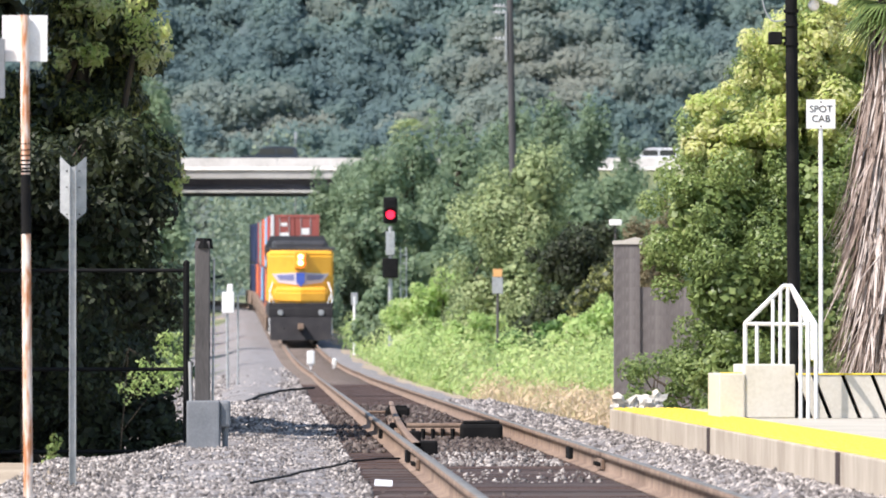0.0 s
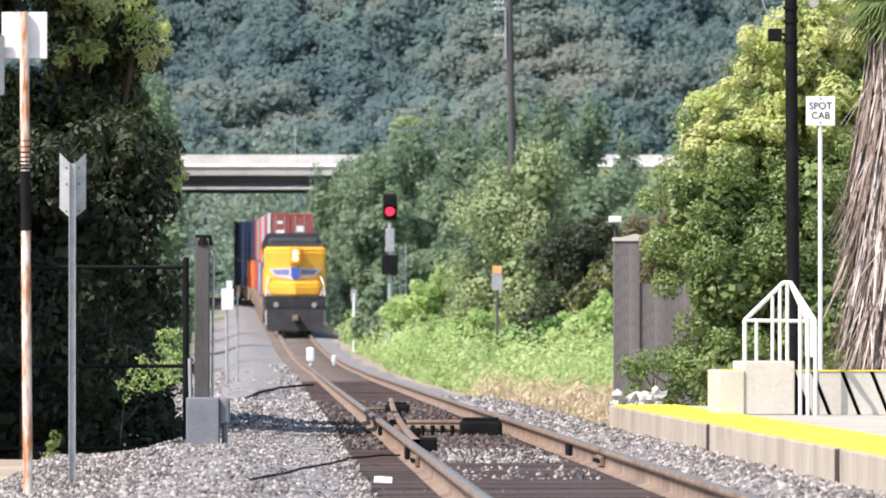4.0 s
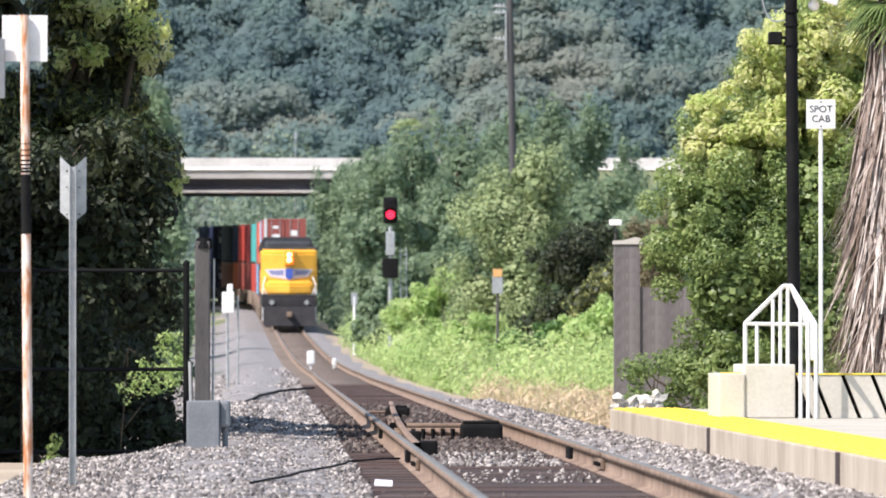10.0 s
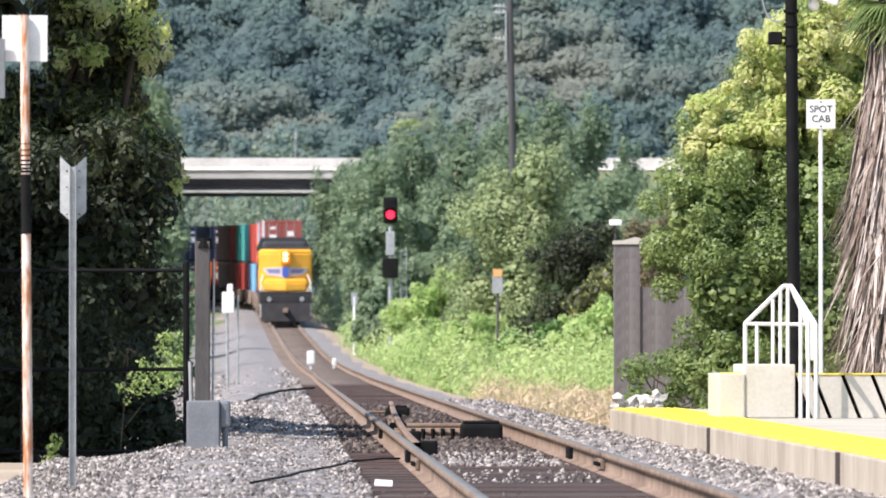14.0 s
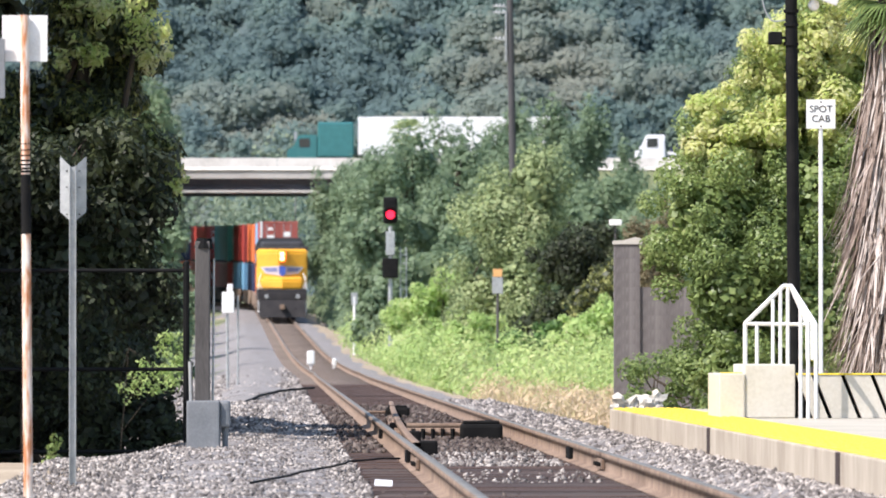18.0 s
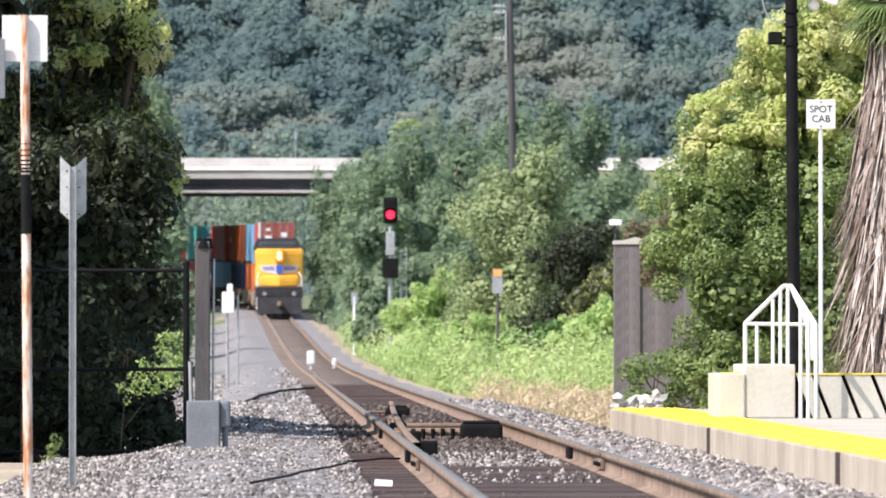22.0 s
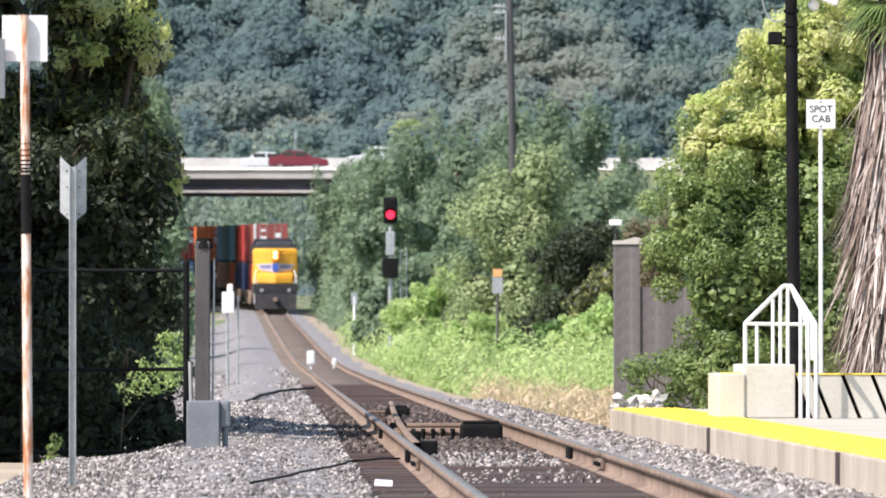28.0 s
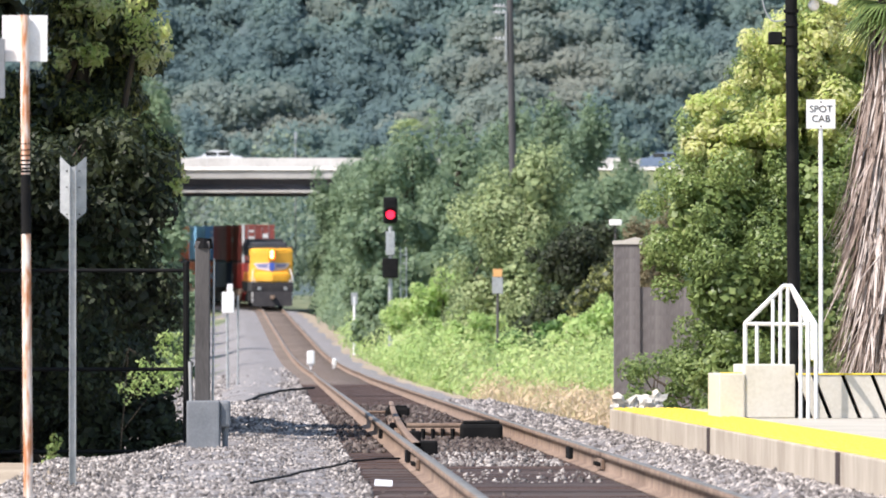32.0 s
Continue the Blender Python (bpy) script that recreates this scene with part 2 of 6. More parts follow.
def limbs(bm, base, top, r, targets, rng):
    """A tapered trunk that wavers, and limbs to some of the clumps."""
    base, top = Vector(base), Vector(top)
    pts = [base.lerp(top, k / 5) + Vector((rng.normal() * r * 0.5, rng.normal() * r * 0.5, 0)) * (k > 0) for k in range(6)]
    for k in range(5):
        rod(bm, pts[k], pts[k + 1], r * (1 - 0.14 * k), r * (1 - 0.14 * (k + 1)), 8)
    for t in targets:
        k = int(rng.integers(2, 6))
        mid = pts[k].lerp(Vector(t), 0.5) + Vector((0, 0, -0.1 * r))
        rod(bm, pts[k], mid, r * 0.4, r * 0.27, 6)
        rod(bm, mid, Vector(t), r * 0.27, r * 0.1, 6)
    return bm


def tree(name, x, y, z, lobes, count, size, leaf, seed, label, trunk_r=0.16, per_lobe=14, rel=0.34, category="tree", group="", long=1.6, droop=0.0, core=True, flower=None, ruffle=0.5):
    """lobes are relative to the foot."""
    rng = np.random.default_rng(seed)
    th = thing(name, pose(x, y, z), label, category, group)
    clumps = lobes_to_clumps(rng, lobes, per_lobe, rel)
    top = max(l[2] for l in lobes)
    limbs_to = [clumps[int(i)][:3] for i in rng.integers(0, len(clumps), size=min(9, len(clumps)))]
    part("trunk", limbs(nb(), (0, 0, -0.15), (lobes[0][0] * 0.3, 0, top), trunk_r, limbs_to, rng), M_BARK, th)
    q, f = leaf_arrays(rng, clumps, count, size, long, droop, ruffle)
    if core:
        q2, f2 = leaf_arrays(rng, [(a, b, c, d * 0.62, e * 0.62, g * 0.62) for a, b, c, d, e, g in lobes], count // 5, size * 2.2, 1.3)
        q, f = np.concatenate([q, q2]), np.concatenate([f, f2 + len(q)])
    np_part("crown", q, f, leaf, th)
    if flower:
        fl, n_fl, fsize, fclumps = flower
        q, f = leaf_arrays(rng, lobes_to_clumps(rng, fclumps, per_lobe, rel), n_fl, fsize, long, 0.0, 0.35)
        np_part("blossom", q, f, fl, th, "pale yellow-green blossom and leaves coloured as if sunlit")
    return th


# ---- line of the track ----


def xc(y):
    """Across-place of the track's middle at the distance y."""
    x = 1.93 - 0.0245 * min(y, 215)
    if y > 215:
        x -= 0.0325 * (y - 215)
    if y > 480:
        x -= (y - 480) ** 2 / 1400
    return x


def zt(y):
    """Height of the rail heads."""
    if y < 190:
        return 0.0
    if y < 316:
        return (y - 190) ** 2 / 126 ** 2 * 0.95
    return 0.95 + 0.0151 * min(y - 316, 420)


def smooth(a, b, v):
    k = min(1, max(0, (v - a) / (b - a)))
    return k * k * (3 - 2 * k)


def ground_z(x, y):
    d = x - xc(min(y, 620))
    if d < 0:
        drop = 0.35 * smooth(2.4, 4.2, -d) * smooth(60, 80, y)
    else:
        drop = 0.35 * smooth(2.0, 3.2, d)
    z = zt(y) - 0.2 - drop
    z += 0.05 * noise.noise((x * 0.4, y * 0.15, 0)) * smooth(2.0, 4, abs(d))
    if y > 900:
        # the hill rises in spurs and gullies
        far = y + 34 * noise.noise((x / 38, y / 150, 3.1)) + 14 * noise.noise((x / 15, y / 60, 7))
        up = max(0.0, far - 1010)
        z += 0.42 * up * up / (up + 30) if up < 900 else 0.42 * 900 * 900 / 930
    return z


def track_z(y):
    return zt(y) - 0.2

# ---- ground ----


def grid_lines(parts):
    out = []
    for a, b, step in parts:
        out += list(np.arange(a, b, step))
    return np.array(out + [parts[-1][1]])


def sheet(name, xs, ys, height, material, label, category):
    vs = np.array([(x, y, height(x, y)) for y in ys for x in xs])
    w = len(xs)
    fs = [(j * w + i, j * w + i + 1, (j + 1) * w + i + 1, (j + 1) * w + i) for j in range(len(ys) - 1) for i in range(w - 1)]
    return tagged(np_part(name, vs, fs, material, smooth=True), label, category, kind="structure")


GX = grid_lines([(-3000, -400, 260), (-400, -60, 17), (-60, -14, 4), (-14, 12, 0.8), (12, 60, 4), (60, 400, 17), (400, 3000, 260)])
GY = grid_lines([(-400, 20, 30), (20, 140, 2), (140, 700, 6), (700, 980, 28), (980, 1240, 6), (1240, 2200, 30), (2200, 4800, 260)])
GROUND = sheet("ground", GX, GY, ground_z, M_SOIL, "dry tan soil with sparse dry grass beside the railway", "ground")
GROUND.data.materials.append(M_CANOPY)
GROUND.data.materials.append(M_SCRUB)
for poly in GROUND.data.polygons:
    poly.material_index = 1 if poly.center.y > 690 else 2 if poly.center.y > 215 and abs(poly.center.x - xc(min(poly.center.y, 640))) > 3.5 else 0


def heap(d, y):
    """Ballast thrown up against the platform edge."""
    return 0.135 * smooth(0.95, 1.5, d) * (1 - smooth(71, 76, y))


def bed_sheet():
    """The ballast bed: a ribbon that follows the track, ragged at its rims."""
    ys = grid_lines([(15, 130, 0.8), (130, 660, 4)])
    ds = np.concatenate([np.linspace(-5.4, -1.2, 15), np.linspace(-0.9, 1.1, 6), np.linspace(1.3, 3.2, 8)])
    vs, w = [], len(ds)
    for y in ys:
        left = 3.3 + 2.0 * smooth(80, 150, y) + 0.35 * noise.noise((y * 0.6, 0, 5)) + 0.2 * noise.noise((y * 2.1, 4, 5))
        right = 2.5 - 0.55 * smooth(115, 150, y) + 0.25 * noise.noise((y * 0.7, 9, 5))
        for d in ds:
            dd = max(-left, min(right, d))
            x = xc(y) + dd
            rim = smooth(0, 0.5, min(left + dd, right - dd))
            mound = 0.10 * smooth(1.5, 2.3, -dd) * (1 - smooth(2.9, 3.6, -dd)) * (0.6 + noise.noise((y * 0.11, 2, 2)))
            z = ground_z(x, y) - 0.03 + 0.07 * rim + mound + 0.025 * (1 - 0.85 * smooth(90, 140, y)) * noise.noise((x * 3, y * 1.2, 1))
            z += heap(dd, y)
            if -1.25 < dd < 0.95:
                z = zt(y) - 0.2 + 0.02 * noise.noise((x * 2, y * 1.0, 8))
            vs.append((x, y, z))
    fs = [(j * w + i, j * w + i + 1, (j + 1) * w + i + 1, (j + 1) * w + i) for j in range(len(ys) - 1) for i in range(w - 1)]
    return tagged(np_part("ballast_bed", np.array(vs), fs, M_BALLAST, smooth=True), "grey crushed-stone ballast bed under the track", "ballast", kind="structure")


bed_sheet()


def scatter_stones():
    """Loose ballast stones lying on the bed, where the bed is close."""
    rng = np.random.default_rng(5)
    octa = np.array([(1, 0, 0), (0, 1, 0), (-1, 0, 0), (0, -1, 0), (0, 0, 1), (0, 0, -1)], dtype=float)
    of = np.array([(0, 1, 4), (1, 2, 4), (2, 3, 4), (3, 0, 4), (1, 0, 5), (2, 1, 5), (3, 2, 5), (0, 3, 5)])
    vs, fs, k = [], [], 0

    def flush(material, label):
        nonlocal k
        tagged(np_part("ballast_stones", np.concatenate(vs), np.concatenate(fs), material), label, "ballast", kind="stuff")
        vs.clear()
        fs.clear()
        k = 0

    def put(n, y0, y1, d0, d1, lo, hi, lift):
        nonlocal k
        for _ in range(n):
            y = y0 + (y1 - y0) * rng.random() ** 1.3
            d = d0 + (d1 - d0) * rng.random()
            if abs(abs(d) - 0.7525) < 0.1:
                continue
            x = xc(y) + d
            s = lo + (hi - lo) * rng.random() ** 2
            z = ground_z(x, y) + 0.035 + lift(d, y)
            v = octa * (s * (0.6 + 0.6 * rng.random(3))) * (0.75 + 0.5 * rng.random((6, 1)))
            q = Euler(rng.random(3) * 6.28).to_matrix()
            vs.append(v @ np.array(q).T + np.array((x, y, z)))
            fs.append(of + k)
            k += 6

    def left_lift(d, y):
        return 0.10 * smooth(1.5, 2.3, -d) * (1 - smooth(2.9, 3.6, -d)) * (0.6 + noise.noise((y * 0.11, 2, 2)))

    put(20000, 37, 80, -4.0, -1.25, 0.011, 0.032, left_lift)
    put(4600, 80, 120, -4.2, -1.25, 0.03, 0.06, left_lift)
    put(4200, 120, 250, -5.4, -1.3, 0.04, 0.09, lambda d, y: 0.0)
    put(7800, 37, 78, 0.92, 1.66, 0.012, 0.036, heap)
    put(5000, 73, 130, 1.1, 2.9, 0.03, 0.065, lambda d, y: 0.0)
    put(640, 58.5, 66, -0.62, 0.62, 0.016, 0.04, lambda d, y: -0.005)
    put(170, 51.5, 56.5, -0.62, 0.62, 0.012, 0.034, lambda d, y: -0.006)
    flush(M_STONE, "loose grey and white ballast stones on the bed")
    put(500, 66, 76, -0.62, 0.62, 0.015, 0.04, lambda d, y: -0.01)
    put(2000, 66, 120, -1.25, 0.62, 0.02, 0.05, lambda d, y: 0.0)
    put(90, 37, 58, -1.2, 0.62, 0.012, 0.03, lambda d, y: -0.01)
    flush(M_DIRTY, "oily brown ballast stones between the rails")


scatter_stones()


def sweep(name, outline, ys, offset, material, parent, lift=0.0, label=""):
    k = len(outline)
    vs, fs = [], []
    for y in ys:
        for x, z in outline:
            vs.append((xc(y) + offset + x, y, zt(y) + z + lift))
    for j in range(len(ys) - 1):
        for i in range(k):
            n = (i + 1) % k
            fs.append((j * k + i, j * k + n, (j + 1) * k + n, (j + 1) * k + i))
    return np_part(name, np.array(vs), fs, material, parent, label)


RAIL = [(-0.075, -0.175), (0.075, -0.175), (0.075, -0.16), (0.012, -0.145), (0.01, -0.05), (0.036, -0.04), (0.036, -0.006), (0.028, 0.0), (-0.028, 0.0), (-0.036, -0.006), (-0.036, -0.04), (-0.01, -0.05), (-0.012, -0.145), (-0.075, -0.16)]


def build_track():
    th = thing("railway_track", pose(0, 0, 0), "single railway track with rusty steel rails on dark timber ties", "track", kind="structure")
    near, far = np.arange(18, 55.55, 1.5), grid_lines([(55.62, 200, 2), (200, 650, 4)])
    for side in (-0.7525, 0.7525):
        for ys in (near, far):
            rail = sweep("rail", RAIL, ys, side, M_RUST, th)
            sweep("running_surface", [(-0.031, 0.0), (0.031, 0.0), (0.029, 0.003), (-0.029, 0.003)], ys, side, M_RAILHEAD, rail, label="worn grey running surface")
        for inner in (-1, 1):
            bm = nb()
            box(bm, -0.014, 0.014, -0.45, 0.45, -0.135, -0.055, 0.004)
            bar = part("joint_bar", bm, M_RUST, th)
            bar.matrix_basis = pose(xc(55.6) + side + inner * 0.03, 55.6, 0, 0, 0, 1.4)
            for k in range(4):
                bm = nb()
                rod(bm, (0, 0, 0), (inner * 0.03, 0, 0), 0.016, 0.016, 6)
                bolt = part("bolt", bm, M_BLACK, bar)
                bolt.matrix_basis = pose(inner * 0.014, -0.33 + 0.22 * k, -0.095)
    # a switch blade that leaves the rail towards the middle
    ys = np.arange(61.5, 108.1, 1.5)
    vs = [(xc(y) - 0.66 + 0.55 * ((y - 61.5) / 46.5) ** 1.3 + x, y, zt(y) + z - 0.004) for y in ys for x, z in RAIL]
    k = len(RAIL)
    fs = [(j * k + i, j * k + (i + 1) % k, (j + 1) * k + (i + 1) % k, (j + 1) * k + i) for j in range(len(ys) - 1) for i in range(k)]
    blade = np_part("switch_blade", np.array(vs), fs, M_RUST, th, "rusty switch blade beside the running rail")
    for y in (64.5, 72.0, 80.0):
        bm = nb()
        box(bm, -0.1, 0.1, -0.12, 0.12, -0.19, -0.03, 0.02)
        part("blade_chair", bm, M_BLACK, blade).matrix_basis = pose(xc(y) - 0.5, y, zt(y))
    # joint bars round the running rails
    for y, side in ((59.5, -0.7525), (61.5, 0.7525), (84.0, 0.7525), (75.0, -0.7525)):
        bm = nb()
        box(bm, -0.05, 0.05, -0.35, 0.35, -0.15, -0.045, 0.01)
        part("rail_clamp", bm, M_BLACK, th).matrix_basis = pose(xc(y) + side, y, zt(y), 0, 0, 1.4)
    return th


TRACK = build_track()

# ---- platform ----
ALONG = pose(1.93, 0, 0, 0, 0, 1.4035)


def build_platform():
    th = thing("platform", ALONG, "low concrete station platform with a yellow warning strip along its edge", "platform", kind="structure")
    cuts = [24, 33.5, 43.0, 55.9, 72.6]
    for a, b in zip(cuts, cuts[1:]):
        bm = nb()
        box(bm, 1.63, 2.25, a + 0.05, b - 0.05, -0.7, 0.2, 0.015)
        part("edge_beam", bm, M_EDGE, th, "weathered concrete platform edge")
    for y in cuts[1:-1]:
        bm = nb()
        box(bm, 1.622, 1.66, y - 0.16, y + 0.16, -0.7, 0.195, 0.01)
        part("joint_filler", bm, M_TIE, th, "dark joint filler")
    bm = nb()
    box(bm, 2.25, 12, 24, 72.6, -0.7, 0.197)
    part("slab", bm, M_SLAB, th)
    bm = nb()
    box(bm, 0, 0.72, 0, 1.18, 0.0, 0.012, 0.004)
    for i in range(9):
        for j in range(14):
            bmesh.ops.create_cone(bm, cap_ends=True, segments=5, radius1=0.016, radius2=0.009, depth=0.008, matrix=Matrix.Translation((0.06 + 0.073 * i, 0.06 + 0.081 * j, 0.015)))
    first = part("tactile_panel", bm, M_YELLOW, th)
    first.matrix_basis = pose(1.645, 25.2, 0.2)
    for k in range(1, 39):
        ob = new("tactile_panel", first.data)
        ob.parent = th
        ob.matrix_basis = pose(1.645, 25.2 + 1.2 * k, 0.2)
    return th


build_platform()


def build_miniature_ramp():
    th = thing("raised_boarding_ramp", ALONG @ pose(0, 63, 0.2), "pale concrete boarding ramp block with a stepped end on the platform", "ramp")
    bm = nb()
    box(bm, 2.18, 2.42, 0, 1.6, 0.0, 0.415, 0.012)
    part("step", bm, M_CONC_PALE, th)
    bm = nb()
    box(bm, 2.42, 2.89, 0.02, 1.6, 0.0, 0.5, 0.012)
    part("block", bm, M_CONC_PALE, th)
    # slanted slits over a black core draw the shadows of the railing
    x = 2.9
    for k in range(9):
        bm = nb()
        w = 0.135 if k == 0 else 0.235
        prism(bm, [(x + 0.16, 0), (x + 0.16 + w, 0), (x + w, 0.4), (x, 0.4)], -0.02, 0.1)
        part("shadow_slit_panel", bm, M_CONC_PALE, th)
        x += w + 0.04
    bm = nb()
    box(bm, 2.9, 5.6, 0.12, 1.6, 0.0, 0.395)
    part("core", bm, M_BLACK, th, "black core whose slits draw the railing shadows")
    bm = nb()
    box(bm, 2.9, 5.6, -0.03, 0.35, 0.402, 0.416, 0.004)
    part("warning_strip", bm, M_YELLOW, th, "yellow painted edge strip")
    bm = nb()
    box(bm, 2.2, 2.4, 0.01, 0.2, 0.417, 0.425)
    part("step_edge", bm, M_YELLOW, th, "yellow painted step edge")


build_miniature_ramp()


def build_railing():
    th = thing("stair_railing", ALONG @ pose(0, 63, 0.2), "white painted pipe railing with a gabled top on the ramp steps", "railing")

    def tube(name, pts, y, r=0.016):
        bm = nb()
        for a, b in zip(pts, pts[1:]):
            rod(bm, (a[0], y, a[1]), (b[0], y, b[1]), r, r, 8)
        for p in pts:
            bmesh.ops.create_icosphere(bm, subdivisions=1, radius=r * 1.02, matrix=Matrix.Translation((p[0], y, p[1])))
        part(name, bm, M_WHITE, th)

    for y, dx in ((0.12, 0.0), (0.95, 0.06)):
        tube("top_rail", [(2.43 + dx, 0.42), (2.43 + dx, 0.88), (2.79 + dx, 1.23), (2.86 + dx, 1.23), (3.06 + dx * 0.3, 0.87), (3.06 + dx * 0.3, 0.55)], y, 0.019)
        tube("mid_rail", [(2.43 + dx, 0.88), (3.06 + dx * 0.3, 0.87)], y)
        for px, top in ((2.54, 0.88), (2.69, 1.1), (2.76, 1.2), (2.83, 1.22)):
            tube("post", [(px + dx, 0.5), (px + dx, top)], y)
    for px, y in ((2.93, -0.12), (2.99, -0.25), (3.05, -0.4)):
        tube("newel", [(px, 0.0), (px, 1.05 - (px - 2.9) * 1.2)], y, 0.018)
    bm = nb()
    rod(bm, (2.86, 0.1, 1.23), (3.05, -0.4, 0.87), 0.018)
    part("hand_rail", bm, M_WHITE, th)
    bm = nb()
    rod(bm, (3.05, -0.4, 0.87), (2.93, -0.12, 0.99), 0.02)
    part("hand_rail", bm, M_WHITE, th)


build_railing()


def build_lamp_post():
    th = thing("lamp_post", ALONG @ pose(3.42, 70, 0.197), "tall black metal lamp post with a camera and a floodlight", "lamp post")
    bm = nb()
    rod(bm, (0, 0, 0), (-0.05, 0, 6.2), 0.068, 0.06, 14)
    rod(bm, (0, 0, 0), (0, 0, 0.12), 0.14, 0.12, 14)
    part("pole", bm, M_BLACK, th)
    for z in (3.78, 3.98, 4.12):
        bm = nb()
        rod(bm, (-0.035, 0, z), (-0.035, 0, z + 0.035), 0.078, 0.078, 14)
        part("clamp_band", bm, M_BLACK, th)
    bm = nb()
    box(bm, -0.27, -0.13, -0.07, 0.07, 3.79, 3.92, 0.015)
    rod(bm, (-0.14, 0, 3.86), (-0.03, 0, 3.86), 0.015)
    part("camera_box", bm, M_BLACK, th)
    bm = nb()
    for k in range(9):
        a0, a1 = math.pi * (k / 9), math.pi * ((k + 1) / 9)
        rod(bm, (-0.2 - 0.15 * math.cos(a0 * 0.5), 0.02, 4.45 - 0.42 * math.sin(a0 * 0.5)), (-0.2 - 0.15 * math.cos(a1 * 0.5), 0.02, 4.45 - 0.42 * math.sin(a1 * 0.5)), 0.008, 0.008, 6)
    rod(bm, (-0.2, 0.02, 4.03), (-0.03, 0.02, 4.05), 0.008, 0.008, 6)
    rod(bm, (-0.35, 0.02, 4.45), (-0.36, 0.02, 5.4), 0.008, 0.008, 6)
    part("cable", bm, M_GALV, th)
    bm = nb()
    box(bm, -0.24, 0.24, -0.1, 0.1, -0.045, 0.045, 0.015)
    lamp = part("floodlight", bm, M_WHITE, th, "white floodlight housing")
    lamp.matrix_basis = pose(0.22, -0.05, 4.32, 10, 20, 0)
    bm = nb()
    rod(bm, (-0.1, 0, 4.3), (0.1, -0.02, 4.32), 0.03, 0.05, 8)
    part("arm", bm, M_WHITE, th)
    bm = nb()
    bmesh.ops.create_uvsphere(bm, u_segments=12, v_segments=8, radius=0.06, matrix=Matrix.Translation((0.2, 0.02, 4.2)))
    part("sensor", bm, M_WHITE, th, "white dome sensor")


build_lamp_post()


def lettering(text, size, m, material, parent, depth=0.002):
    cu = bpy.data.curves.new("lettering", "FONT")
    cu.body, cu.size, cu.extrude, cu.align_x, cu.align_y = text, size, depth, "CENTER", "CENTER"
    ob = bpy.data.objects.new("lettering", cu)
    me = bpy.data.meshes.new_from_object(ob)
    bpy.data.objects.remove(ob)
    me.materials.append(material)
    out = new("lettering", me)
    out.parent, out.matrix_basis = parent, m
    return out


def build_spot_sign():
    th = thing("track_sign", ALONG @ pose(3.69, 70, 0.197), "small white square sign on a white steel post", "sign")
    bm = nb()
    rod(bm, (0, 0, 0), (0, 0, 3.2), 0.022, 0.022, 8)
    part("post", bm, M_WHITE, th)
    bm = nb()
    box(bm, -0.15, 0.15, -0.032, -0.026, 2.92, 3.22, 0.002)
    board = part("board", bm, M_WHITE, th)
    for z in (2.945, 3.195):
        bm = nb()
        rod(bm, (0, -0.036, z), (0, -0.03, z), 0.009, 0.009, 8)
        part("bolt", bm, M_BLACK, board)
    lettering("SPOT", 0.1, pose(0, -0.035, 3.12, 90), M_LETTER, board)
    lettering("CAB", 0.1, pose(0, -0.035, 3.02, 90), M_LETTER, board)


build_spot_sign()

# ---- things beside the track, near side ----
M_RUSTPOLE = mat("rust_streaked_white", [(0.24, 0.055, 0.015), (0.48, 0.19, 0.075), (0.76, 0.68, 0.60), (0.84, 0.81, 0.77)], 0.6, scale=9, fine=30, stretch=(2, 2, 0.3))
# grey timber, darkened for tree shade that does not reach the post
M_WOOD = mat("shade_darkened_timber", [(0.04, 0.037, 0.036), (0.08, 0.074, 0.07), (0.12, 0.11, 0.105)], 0.9, scale=2.5, fine=30, stretch=(3, 3, 0.4))
M_STEELBOX = mat("grey_enamel", [(0.12, 0.13, 0.14), (0.18, 0.19, 0.2), (0.24, 0.25, 0.26)], 0.6, scale=3, fine=40)


